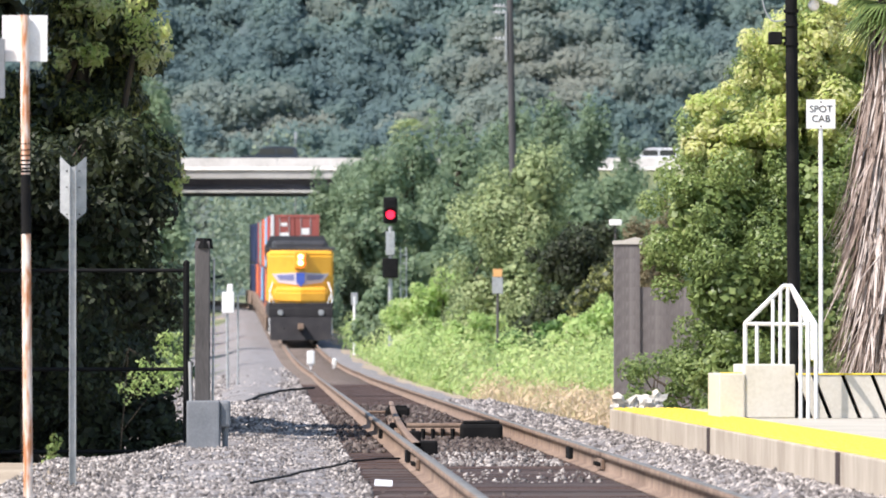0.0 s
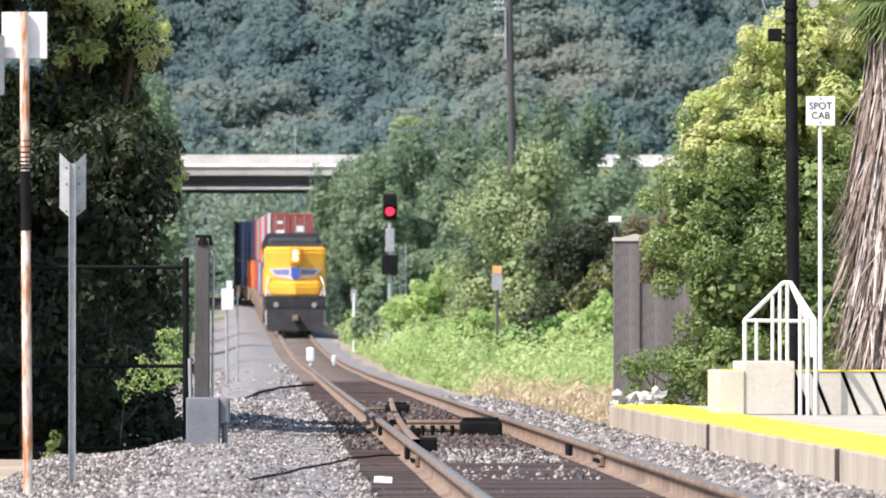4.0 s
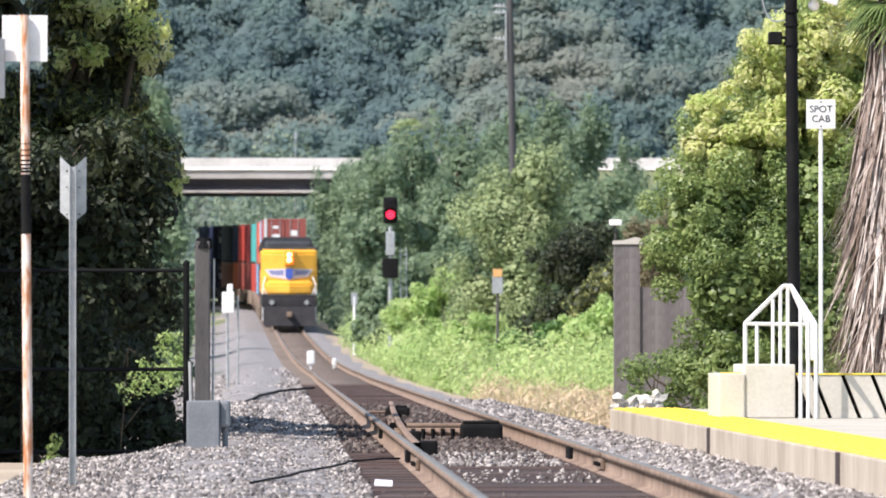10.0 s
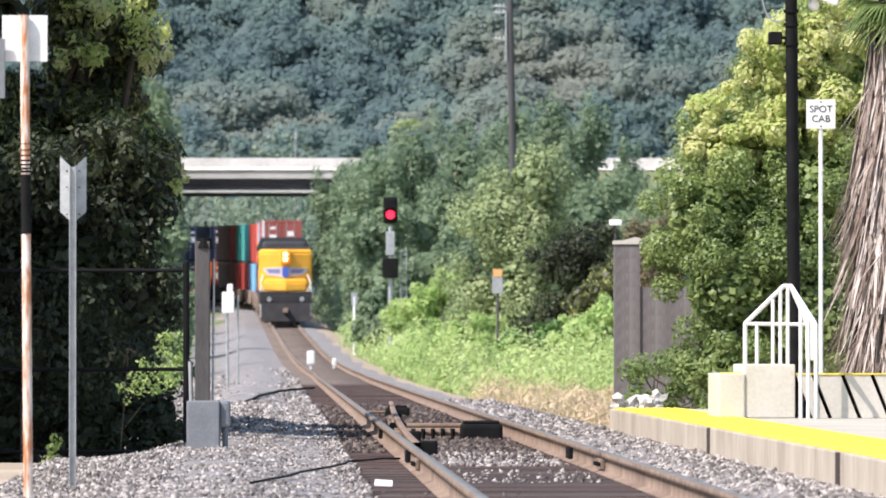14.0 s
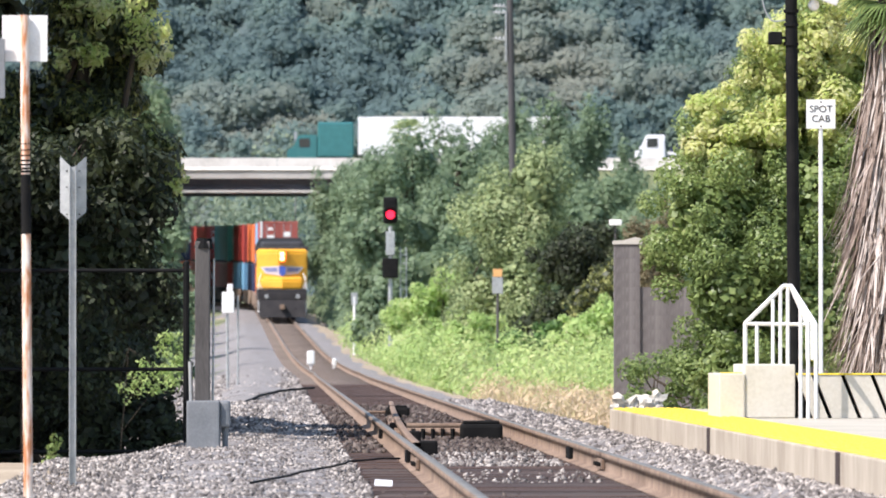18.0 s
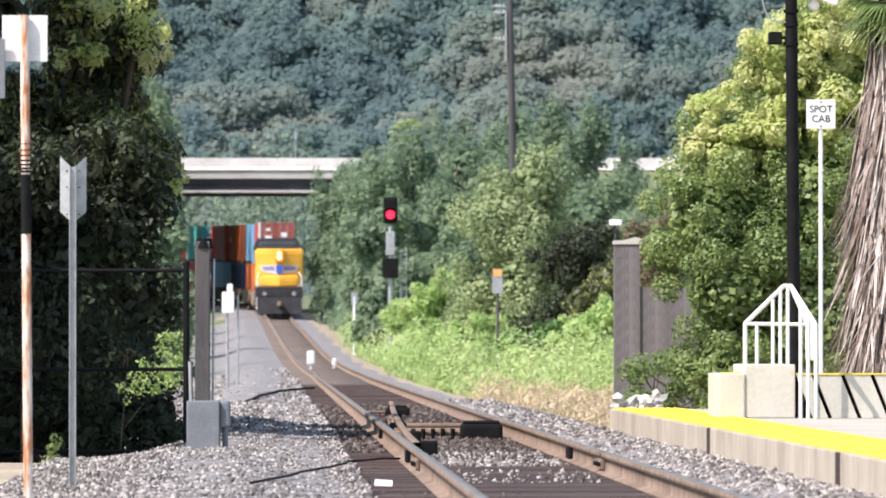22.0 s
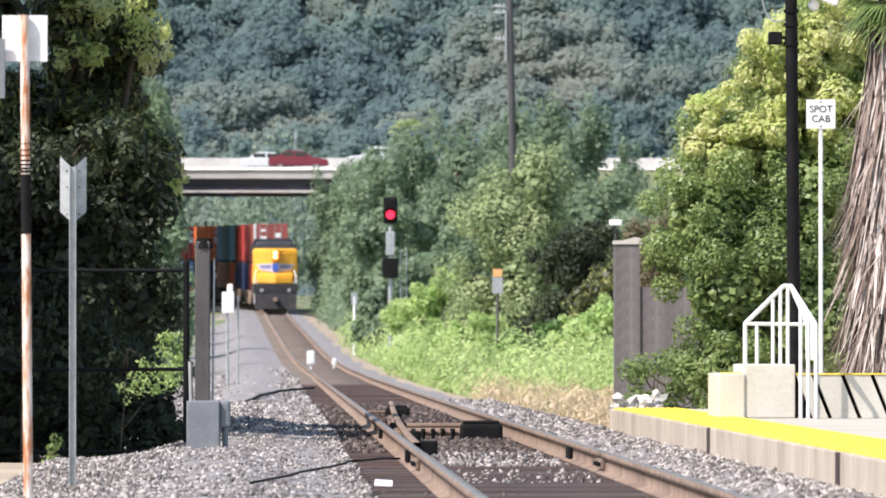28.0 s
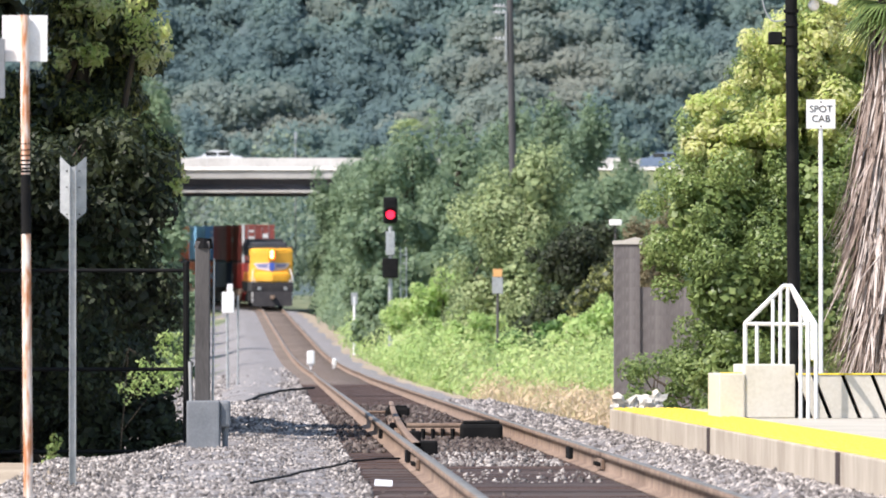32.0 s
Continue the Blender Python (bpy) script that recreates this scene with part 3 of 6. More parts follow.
def build_left_signs():
    th = thing("sign_post", pose(-2.81, 45.5, -0.33), "rust-streaked white steel post with a square sign seen from behind", "sign")
    bm = nb()
    rod(bm, (0.03, 0, 0), (0, 0, 3.42), 0.032, 0.03, 12)
    part("post", bm, M_RUSTPOLE, th)
    bm = nb()
    rod(bm, (0.0129, 0, 1.95), (0.0095, 0, 2.35), 0.0335, 0.0332, 12)
    for k in range(7):
        z = 2.36 + 0.02 * k * (1 + 0.1 * k)
        rod(bm, (0.0095, 0, z), (0.0093, 0, z + 0.016 - 0.0018 * k), 0.0334, 0.0334, 12)
    part("dark_band", bm, M_BLACK, th, "black band round the rusty post")
    bm = nb()
    box(bm, -0.152, 0.152, 0.034, 0.038, 3.11, 3.42, 0.001)
    board = part("board", bm, M_WHITE, th)
    for z in (3.18, 3.35):
        bm = nb()
        rod(bm, (0, 0.02, z), (0, 0.042, z), 0.01, 0.01, 8)
        part("bolt", bm, M_GALV, board)
    bm = nb()
    box(bm, -0.33, -0.13, -0.02, 0.0, 2.86, 3.26, 0.003)
    part("side_plate", bm, M_STEELBOX, th, "bluish-grey metal plate")
    th = thing("arrow_sign", pose(-2.73, 50, -0.16), "folded grey metal arrow-shaped sign seen from behind on a steel post", "sign")
    bm = nb()
    box(bm, -0.025, 0.025, -0.006, 0.006, 0, 2.35, 0.002)
    box(bm, -0.025, -0.018, -0.03, 0.0, 0, 2.35)
    box(bm, 0.018, 0.025, -0.03, 0.0, 0, 2.35)
    part("post", bm, M_GALV, th)
    for sgn in (-1, 1):
        bm = nb()
        prism(bm, [(0, 2.33), (0, 1.93), (0.112, 2.02), (0.112, 2.43)] if sgn > 0 else [(0, 2.33), (-0.112, 2.43), (-0.112, 2.02), (0, 1.93)], 0.012, 0.015)
        wing = part("sign_wing", bm, M_GALV, th)
        wing.matrix_basis = pose(0, 0, 0, 0, 0, sgn * 24)
        for z in (2.0, 2.2, 2.32):
            bm = nb()
            rod(bm, (sgn * 0.055, 0.004, z), (sgn * 0.055, 0.014, z), 0.006, 0.006, 6)
            part("rivet", bm, M_BLACK, wing)
    th = thing("timber_post", pose(-2.34, 66, -0.28), "weathered timber post set in a grey steel box", "post")
    bm = nb()
    box(bm, -0.072, 0.072, -0.075, 0.075, 0.5, 2.17, 0.012)
    part("timber", bm, M_WOOD, th)
    bm = nb()
    rod(bm, (0.01, 0, 2.1), (0.015, 0, 2.2), 0.095, 0.075, 12)
    part("cap", bm, M_BLACK, th)
    bm = nb()
    box(bm, -0.15, 0.17, -0.17, 0.17, 0, 0.62, 0.015)
    part("steel_box", bm, M_STEELBOX, th)
    bm = nb()
    box(bm, 0.17, 0.27, -0.12, 0.12, 0.36, 0.62, 0.03)
    rod(bm, (0.22, 0, 0), (0.22, 0, 0.38), 0.03)
    part("side_box", bm, M_STEELBOX, th)
    bm = nb()
    rod(bm, (-0.11, 0, 0.6), (-0.12, 0, 1.0), 0.02)
    rod(bm, (0.1, 0, 0.6), (0.11, 0.02, 2.0), 0.012)
    part("conduit", bm, M_GALV, th)


build_left_signs()


def lay_cable(name, pts, r, lift, label):
    """A thin black tube that lies along the ballast."""
    way = []
    for a, b in zip(pts, pts[1:]):
        for k in range(6):
            x, y = a[0] + (b[0] - a[0]) * k / 6, a[1] + (b[1] - a[1]) * k / 6
            way.append((x, y, ground_z(x, y) + lift + 0.015 * noise.noise((x * 3, y * 2, 4))))
    ring = [(r * math.cos(k * 1.0472), r * math.sin(k * 1.0472)) for k in range(6)]
    vs = np.array([(x + u, y, z + w) for x, y, z in way for u, w in ring])
    fs = [(6 * i + k, 6 * i + (k + 1) % 6, 6 * i + 6 + (k + 1) % 6, 6 * i + 6 + k) for i in range(len(way) - 1) for k in range(6)]
    tagged(np_part(name, vs, fs, M_BLACK, smooth=True), label, "cable")


lay_cable("cable", [(-1.36, 48), (-0.95, 54), (-0.75, 57.4), (-0.3, 59)], 0.010, 0.1, "thin black cable lying across the ballast")
lay_cable("cable", [(-3.27, 112), (-3.45, 128), (-3.42, 141), (-3.15, 149), (-2.85, 153)], 0.03, 0.14, "black tube lying in an arc on the ballast")


def build_fence():
    th = thing("chain_link_fence", pose(-2.65, 70, -0.3), "black chain-link fence with pipe posts and rails", "fence")
    for x in (0, -2.4, -4.8):
        bm = nb()
        rod(bm, (x, 0, 0), (x, 0, 2.02), 0.034, 0.034, 10)
        bmesh.ops.create_icosphere(bm, subdivisions=1, radius=0.042, matrix=Matrix.Translation((x, 0, 2.02)))
        part("post", bm, M_BLACK, th)
    for z in (1.95, 0.93, 0.08):
        bm = nb()
        rod(bm, (0, 0, z), (-4.8, 0, z), 0.02, 0.02, 8)
        part("rail", bm, M_BLACK, th)
    vs, fs, k = [], [], 0
    for sgn in (-1, 1):
        for i in range(-28, 62):
            a, b = np.array((-0.08 * i, 0, 0.08)), np.array((-0.08 * i + sgn * 1.87, 0, 1.95))
            d = b - a
            lo, hi = 0.0, 1.0
            for lim, s in ((0.0, 1), (-4.8, -1)):
                g0, g1 = s * (lim - a[0]), s * d[0]
                if g1 > 0:
                    hi = min(hi, g0 / g1)
                else:
                    lo = max(lo, g0 / g1)
            if hi - lo < 0.02:
                continue
            p, q = a + d * lo, a + d * hi
            w = np.array((0.0009, 0, -0.0009 * sgn))
            vs += [p - w, p + w, q + w, q - w]
            fs.append((k, k + 1, k + 2, k + 3))
            k += 4
    np_part("wire_mesh", np.array(vs), fs, M_BLACK, th)


build_fence()


def build_block_wall():
    m_block = mat("grey_brown_block", [(0.085, 0.075, 0.072), (0.152, 0.137, 0.131), (0.23, 0.21, 0.198)], 0.95, scale=2.6, fine=15, per_object=0.02, stretch=(2.5, 2.5, 0.5))
    th = thing("block_wall", pose(2.4, 95, 0.0), "grey-brown concrete block wall with an end pillar and a pale cap", "wall")
    bm = nb()
    box(bm, 0.02, 0.345, 0.02, 0.38, -0.7, 2.2)
    box(bm, 0.345, 8, 0.05, 0.36, -0.7, 1.66)
    part("mortar_core", bm, m_block, th)
    bm = nb()
    box(bm, 0, 0.36, 0, 0.4, 0, 0.1985, 0.0015)
    first = part("block", bm, m_block, th)
    first.matrix_basis = pose(0, 0, -0.3)
    for k in range(1, 13):
        ob = new("block", first.data)
        ob.parent, ob.matrix_basis = th, pose(0, 0, -0.3 + 0.2 * k)
    bm = nb()
    box(bm, 0, 0.3985, 0, 0.26, 0, 0.1985, 0.0015)
    one = part("block", bm, m_block, th)
    one.matrix_basis = pose(0.362, 0.03, -0.3)
    for r in range(10):
        for c in range(6):
            if r + c:
                ob = new("block", one.data)
                ob.parent, ob.matrix_basis = th, pose(0.362 + 0.4 * c, 0.03, -0.3 + 0.2 * r)
    bm = nb()
    prism(bm, [(-0.015, 2.3), (0.39, 2.3), (0.39, 2.375), (0.3, 2.40), (0.12, 2.355), (-0.015, 2.35)], -0.02, 0.42)
    part("cap", bm, M_CONC_PALE, th, "pale concrete cap stone")


build_block_wall()


def rough_rock(bm, r, rng):
    bmesh.ops.create_icosphere(bm, subdivisions=2, radius=r)
    o = rng.random(3) * 20
    for v in bm.verts:
        v.co *= 1 + 1.1 * noise.noise(v.co * 1.9 / r + Vector(o))
        v.co.z *= 0.8
    return bm


def build_rocks():
    rng = np.random.default_rng(8)
    for k in range(26):
        r = 0.04 + 0.06 * rng.random() ** 2
        x, y = 1.84 + 0.5 * rng.random(), 72.95 + 0.9 * rng.random()
        ob = part("rock", rough_rock(nb(), r, rng), M_CONC_PALE)
        ob.matrix_basis = pose(x, y, 0.18 + r * 0.55 + 0.1 * rng.random() * (k > 13), 0, 0, rng.random() * 300)
        tagged(ob, "small pale rock at the platform end", "rock", "rocks at the platform end")
    bm = nb()
    box(bm, 1.86, 2.7, 72.85, 74.4, -0.6, 0.18, 0.04)
    ob = part("rock_bed", bm, M_CONC)
    tagged(ob, "rough concrete footing at the platform end", "footing")


build_rocks()


def build_track_gear():
    th = thing("switch_box", pose(xc(76) + 0.36, 76, -0.2), "dark steel box between the rails with a connecting rod", "track equipment")
    bm = nb()
    box(bm, -0.24, 0.24, -0.3, 0.3, 0.0, 0.2, 0.04)
    part("housing", bm, M_BLACK, th)
    bm = nb()
    box(bm, -0.2, 0.2, -0.25, 0.25, 0.2, 0.235, 0.015)
    part("lid", bm, M_BLACK, th)
    for dy, z in ((-0.2, 0.1), (0.35, 0.12), (6.0, 0.11)):
        bm = nb()
        rod(bm, (-0.2, dy, z), (-0.98, dy, z), 0.03)
        part("rod", bm, M_RUST, th)
    for k in range(5):
        bm = nb()
        rod(bm, (-0.32 - 0.11 * k, -0.26, 0.0), (-0.32 - 0.11 * k, -0.26, 0.15), 0.022, 0.03, 6)
        part("rod_bolt", bm, M_BLACK, th)
    th = thing("switch_box", pose(xc(100) - 0.15, 100, -0.2), "small dark steel box between the rails", "track equipment")
    bm = nb()
    box(bm, -0.18, 0.18, -0.25, 0.25, 0.0, 0.17, 0.04)
    part("housing", bm, M_BLACK, th)
    bm = nb()
    box(bm, -0.14, 0.14, -0.2, 0.2, 0.17, 0.2, 0.012)
    part("lid", bm, M_BLACK, th)
    bm = nb()
    rod(bm, (-0.18, 0, 0.1), (-0.5, 0, 0.1), 0.02)
    part("rod", bm, M_RUST, th)
    bm = nb()
    box(bm, -0.066, 0.066, -0.11, 0.11, 0, 0.012, 0.004)
    ob = part("paper_scrap", bm, M_WHITE)
    ob.matrix_basis = pose(-0.435, 49.6, -0.14, 9, 3, 0)
    tagged(ob, "scrap of white paper lying on the ties", "litter")
    m_or = mat("orange_plastic", [(0.6, 0.2, 0.03), (0.75, 0.3, 0.05)], 0.5)
    bm = nb()
    box(bm, -0.04, 0.04, -0.06, 0.06, 0, 0.02, 0.006)
    ob = part("litter_scrap", bm, m_or)
    ob.matrix_basis = pose(0.385, 39.0, -0.155, 5, 4, 20)
    tagged(ob, "small orange plastic scrap between the rails", "litter")
    # white blocks added where the rails glint in the sun
    for d, y, h in ((-0.4, 250, 0.7), (0.5, 252, 0.4)):
        th = thing("track_marker", pose(xc(y) + d, y, track_z(y)), "small white block standing in for a sun glint on the rails", "marker")
        bm = nb()
        box(bm, -0.2 * h, 0.2 * h, -0.08, 0.08, h * 0.25, h, 0.06)
        part("plate", bm, M_WHITE, th)
        bm = nb()
        rod(bm, (0, 0, 0), (0, 0, h * 0.5), 0.05)
        part("stem", bm, M_WHITE, th)


build_track_gear()


def build_signal():
    x, y = -1.98, 255
    th = thing("railway_signal", pose(x, y, ground_z(x, y)), "silver railway signal mast showing a red light", "signal")
    z0 = ground_z(x, y)

    def h(z):
        return z - z0

    bm = nb()
    rod(bm, (0, 0, 0), (0, 0, h(5.4)), 0.09, 0.08, 12)
    part("mast", bm, M_GALV, th)
    bm = nb()
    box(bm, -0.3, 0.3, -0.25, 0.25, h(3.45), h(4.2), 0.05)
    part("relay_case", bm, M_BLACK, th)
    bm = nb()
    box(bm, -0.17, 0.17, -0.12, 0.12, h(4.3), h(5.2), 0.03)
    part("number_board", bm, M_GALV, th)
    bm = nb()
    box(bm, -0.27, 0.27, -0.15, 0.2, h(5.5), h(6.5), 0.1)
    head = part("signal_head", bm, M_BLACK, th)
    bm = nb()
    rod(bm, (0, -0.22, h(5.83)), (0, -0.16, h(5.83)), 0.165, 0.165, 20)
    part("lens", bm, glow_mat("red_signal_light", (1.0, 0.02, 0.06), 1.6), head, "glowing red lens")
    bm = nb()
    bmesh.ops.create_cone(bm, cap_ends=False, segments=20, radius1=0.23, radius2=0.23, depth=0.4, matrix=pose(0, -0.33, h(5.85), 90))
    bmesh.ops.delete(bm, geom=[v for v in bm.verts if v.co.z < h(5.75)], context="VERTS")
    part("hood", bm, M_BLACK, head)
    for dx in (0.38, 0.6):
        bm = nb()
        rod(bm, (dx, 0.1, 0), (dx, 0.1, h(4.6)), 0.025)
        part("ladder_rail", bm, M_GALV, th)
    for k in range(14):
        bm = nb()
        rod(bm, (0.38, 0.1, 0.3 + 0.32 * k), (0.6, 0.1, 0.3 + 0.32 * k), 0.015, 0.015, 6)
        part("rung", bm, M_GALV, th)


build_signal()


def build_utility_pole():
    x, y = 2.93, 270
    z0 = ground_z(x, y)
    th = thing("utility_pole", pose(x, y, z0), "tall dark leaning timber utility pole with side brackets", "utility pole")
    bm = nb()
    rod(bm, (0, 0, 0), (-0.32, 0, 17.5), 0.17, 0.12, 12)
    part("pole", bm, mat("tarred_pole", [(0.035, 0.035, 0.04), (0.06, 0.058, 0.06), (0.09, 0.085, 0.085)], 0.9, scale=2, fine=20, stretch=(2, 2, 0.2)), th)
    for z in (13.25, 14.3, 14.55, 16.2):
        bm = nb()
        rod(bm, (-0.25, 0, z), (-0.95, 0, z + 0.05), 0.035)
        part("bracket", bm, M_GALV, th)
        bm = nb()
        for j in range(3):
            rod(bm, (-0.5 - 0.15 * j, 0, z + 0.03), (-0.5 - 0.15 * j, 0, z + 0.14), 0.06, 0.04, 8)
        part("insulator", bm, M_GALV, th)
    bm = nb()
    rod(bm, (-0.42, -0.12, 12.4), (-0.42, -0.12, 14.4), 0.04)
    part("conduit", bm, M_GALV, th)


build_utility_pole()


def build_side_gear():
    x, y = -6.05, 190
    th = thing("trackside_box", pose(x, y, ground_z(x, y)), "white equipment box on a thin post beside the track", "track equipment")
    top = 2.5 - ground_z(x, y)
    bm = nb()
    box(bm, -0.14, 0.2, -0.1, 0.1, top - 0.7, top - 0.1, 0.03)
    part("box", bm, M_WHITE, th)
    bm = nb()
    box(bm, 0.0, 0.16, -0.08, 0.08, top - 0.1, top + 0.12, 0.02)
    part("lamp_case", bm, M_WHITE, th)
    bm = nb()
    rod(bm, (0.02, 0, 0), (0, 0, top - 0.6), 0.04)
    part("post", bm, M_GALV, th)
    bm = nb()
    rod(bm, (0.3, 0.1, 0), (0.3, 0.1, top - 0.2), 0.03)
    part("second_post", bm, M_GALV, th)
    x, y = -3.92, 300
    th = thing("white_post", pose(x, y, ground_z(x, y)), "slim whitish trackside marker post", "post")
    bm = nb()
    rod(bm, (0, 0, 0), (0, 0, 2.6), 0.07, 0.06, 10)
    part("shaft", bm, M_WHITE, th)
    bm = nb()
    box(bm, -0.14, 0.14, -0.05, 0.05, 2.2, 2.75, 0.02)
    part("plate", bm, M_GALV, th)
    x, y = 1.53, 190
    th = thing("marker_sign", pose(x, y, ground_z(x, y)), "white and orange marker sign on a wooden post", "sign")
    z = 2.9 - ground_z(x, y)
    bm = nb()
    rod(bm, (0, 0, 0), (0, 0, z), 0.04)
    part("post", bm, M_WOOD, th)
    bm = nb()
    box(bm, -0.15, 0.15, -0.07, -0.045, z - 0.55, z - 0.08, 0.01)
    part("board", bm, M_GALV, th)
    bm = nb()
    box(bm, -0.13, 0.13, -0.08, -0.05, z - 0.08, z + 0.14, 0.01)
    part("orange_plate", bm, mat("orange_paint", [(0.62, 0.3, 0.1), (0.7, 0.42, 0.18)], 0.5), th)


build_side_gear()


def build_far_gear():
    x, y = 4.58, 180
    th = thing("utility_box", pose(x, y, ground_z(x, y)), "whitish utility box on a slim steel post", "utility box")
    z = 4.16 - ground_z(x, y)
    bm = nb()
    rod(bm, (0, 0.1, 0), (0, 0.1, z), 0.03, 0.025, 8)
    part("post", bm, M_WOOD, th)
    bm = nb()
    box(bm, -0.17, 0.17, -0.12, 0.06, z - 0.08, z + 0.08, 0.03)
    part("case", bm, M_WHITE, th)
    th = thing("road_sign", pose(-11.9, 547, 8.0), "slim white sign on a post beyond the highway", "sign")
    bm = nb()
    rod(bm, (0, 0, 0), (0, 0, 10.1), 0.06, 0.05, 8)
    part("post", bm, M_GALV, th)
    bm = nb()
    box(bm, -0.12, 0.12, -0.1, -0.06, 9.6, 10.2, 0.02)
    part("board", bm, M_GALV, th)


build_far_gear()

# ---- road bridge and its approaches ----
ROAD_Z, ROAD_Y0, ROAD_Y1 = 14.5, 519.0, 545.0
SPAN0, SPAN1 = -46.0, 9.0
MEDIAN_Y, WEST_UP = 531.0, 0.35
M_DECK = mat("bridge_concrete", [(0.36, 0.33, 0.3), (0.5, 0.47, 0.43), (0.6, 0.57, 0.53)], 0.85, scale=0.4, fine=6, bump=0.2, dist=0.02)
# barriers and kerb: paler than the deck, sunlight put into the colour
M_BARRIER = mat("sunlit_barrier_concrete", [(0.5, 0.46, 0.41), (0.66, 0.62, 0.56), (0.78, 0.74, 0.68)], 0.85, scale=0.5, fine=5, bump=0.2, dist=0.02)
# girder concrete, darkened to hold the shade below the deck
M_GIRDER = mat("shaded_girder_concrete", [(0.12, 0.11, 0.14), (0.17, 0.155, 0.185), (0.22, 0.205, 0.225)], 0.85, scale=0.3, fine=6, bump=0.2, dist=0.02)
M_ASPHALT = mat("asphalt", [(0.035, 0.035, 0.036), (0.05, 0.05, 0.05), (0.075, 0.074, 0.072)], 0.9, scale=0.3, fine=12, bump=0.2)


def build_bridge():
    th = thing("road_bridge", pose(0, 0, 0), "concrete highway bridge with pale barriers over the railway", "bridge", kind="structure")
    bm = nb()
    box(bm, SPAN0, SPAN1, ROAD_Y0, ROAD_Y1, ROAD_Z - 0.55, ROAD_Z - 0.02)
    part("deck", bm, M_DECK, th)
    bm = nb()
    box(bm, -1000, 1000, ROAD_Y0 + 0.5, ROAD_Y1 - 0.5, ROAD_Z - 0.02, ROAD_Z)
    part("roadway", bm, M_ASPHALT, th)
    bm = nb()
    box(bm, -1000, 1000, MEDIAN_Y + 0.2, ROAD_Y1 - 0.5, ROAD_Z + 0.005, ROAD_Z + WEST_UP)
    part("roadway", bm, M_ASPHALT, th)
    cuts = [-1000.0] + [SPAN0 + 5.5 * k for k in range(11)] + [1000.0]
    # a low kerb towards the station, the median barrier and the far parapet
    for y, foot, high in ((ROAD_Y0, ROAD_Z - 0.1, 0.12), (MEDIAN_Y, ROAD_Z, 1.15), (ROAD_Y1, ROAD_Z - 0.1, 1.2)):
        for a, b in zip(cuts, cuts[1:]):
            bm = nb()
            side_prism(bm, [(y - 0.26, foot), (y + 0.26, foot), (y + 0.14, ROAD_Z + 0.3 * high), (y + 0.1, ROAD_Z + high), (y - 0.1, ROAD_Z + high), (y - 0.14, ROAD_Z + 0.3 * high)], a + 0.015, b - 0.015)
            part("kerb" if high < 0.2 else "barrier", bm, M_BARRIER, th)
    bm = nb()
    box(bm, SPAN0, SPAN1, ROAD_Y0 - 0.32, ROAD_Y0 - 0.02, ROAD_Z - 0.78, ROAD_Z - 0.42, 0.03)
    part("fascia", bm, M_DECK, th)
    bm = nb()
    box(bm, SPAN0, SPAN1, ROAD_Y0 - 0.25, ROAD_Y0 + 1.0, ROAD_Z - 1.86, ROAD_Z - 1.66, 0.03)
    part("bottom_flange", bm, M_DECK, th)
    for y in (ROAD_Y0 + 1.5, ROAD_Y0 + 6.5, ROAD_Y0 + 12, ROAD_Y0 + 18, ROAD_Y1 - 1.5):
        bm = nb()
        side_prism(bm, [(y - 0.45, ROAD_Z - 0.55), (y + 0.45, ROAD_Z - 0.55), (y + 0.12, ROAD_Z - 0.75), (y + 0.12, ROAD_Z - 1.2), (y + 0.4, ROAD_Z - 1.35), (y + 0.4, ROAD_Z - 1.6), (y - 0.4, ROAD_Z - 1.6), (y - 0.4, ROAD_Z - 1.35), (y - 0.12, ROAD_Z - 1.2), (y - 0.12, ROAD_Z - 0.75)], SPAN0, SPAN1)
        part("girder", bm, M_GIRDER, th, "concrete girder coloured dark for the shade under the deck")
    for x in (SPAN0, SPAN1):
        bm = nb()
        box(bm, x - 1, x + 1, ROAD_Y0 + 0.3, ROAD_Y1 - 0.3, 0.5, ROAD_Z - 1.6)
        part("abutment", bm, M_DECK, th)
    # unseen wall, added to keep skylight off the train under the deck
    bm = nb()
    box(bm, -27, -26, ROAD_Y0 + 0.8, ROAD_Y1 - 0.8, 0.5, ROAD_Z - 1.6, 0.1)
    part("shade_pier", bm, M_GIRDER, th, "unseen dark wall added to block skylight under the bridge")
    for sgn, a, b in ((-1, -1000, SPAN0 - 0.9), (1, SPAN1 + 0.9, 1000)):
        bm = nb()
        side_prism(bm, [(ROAD_Y0 - 14, 2.5), (ROAD_Y1 + 14, 2.5), (ROAD_Y1, ROAD_Z - 0.05), (ROAD_Y0, ROAD_Z - 0.05)], a, b)
        ob = part("embankment", bm, M_SCRUB)
        tagged(ob, "earth embankment carrying the highway to the bridge", "embankment", kind="structure")


build_bridge()

# ---- trees and plants ----
G_LEFT, G_RIGHT, G_MID = "trees behind the fence", "trees beside the platform", "trees along the line"


def near_lobes(y, foot_x, foot_z, spec):
    """spec rows: middle x, middle z and the two radii, in metres; depth radius follows."""
    return [(x - foot_x, dy, z - foot_z, rx, max(0.7, rx * 0.9), rz) for x, z, rx, rz, dy in spec]


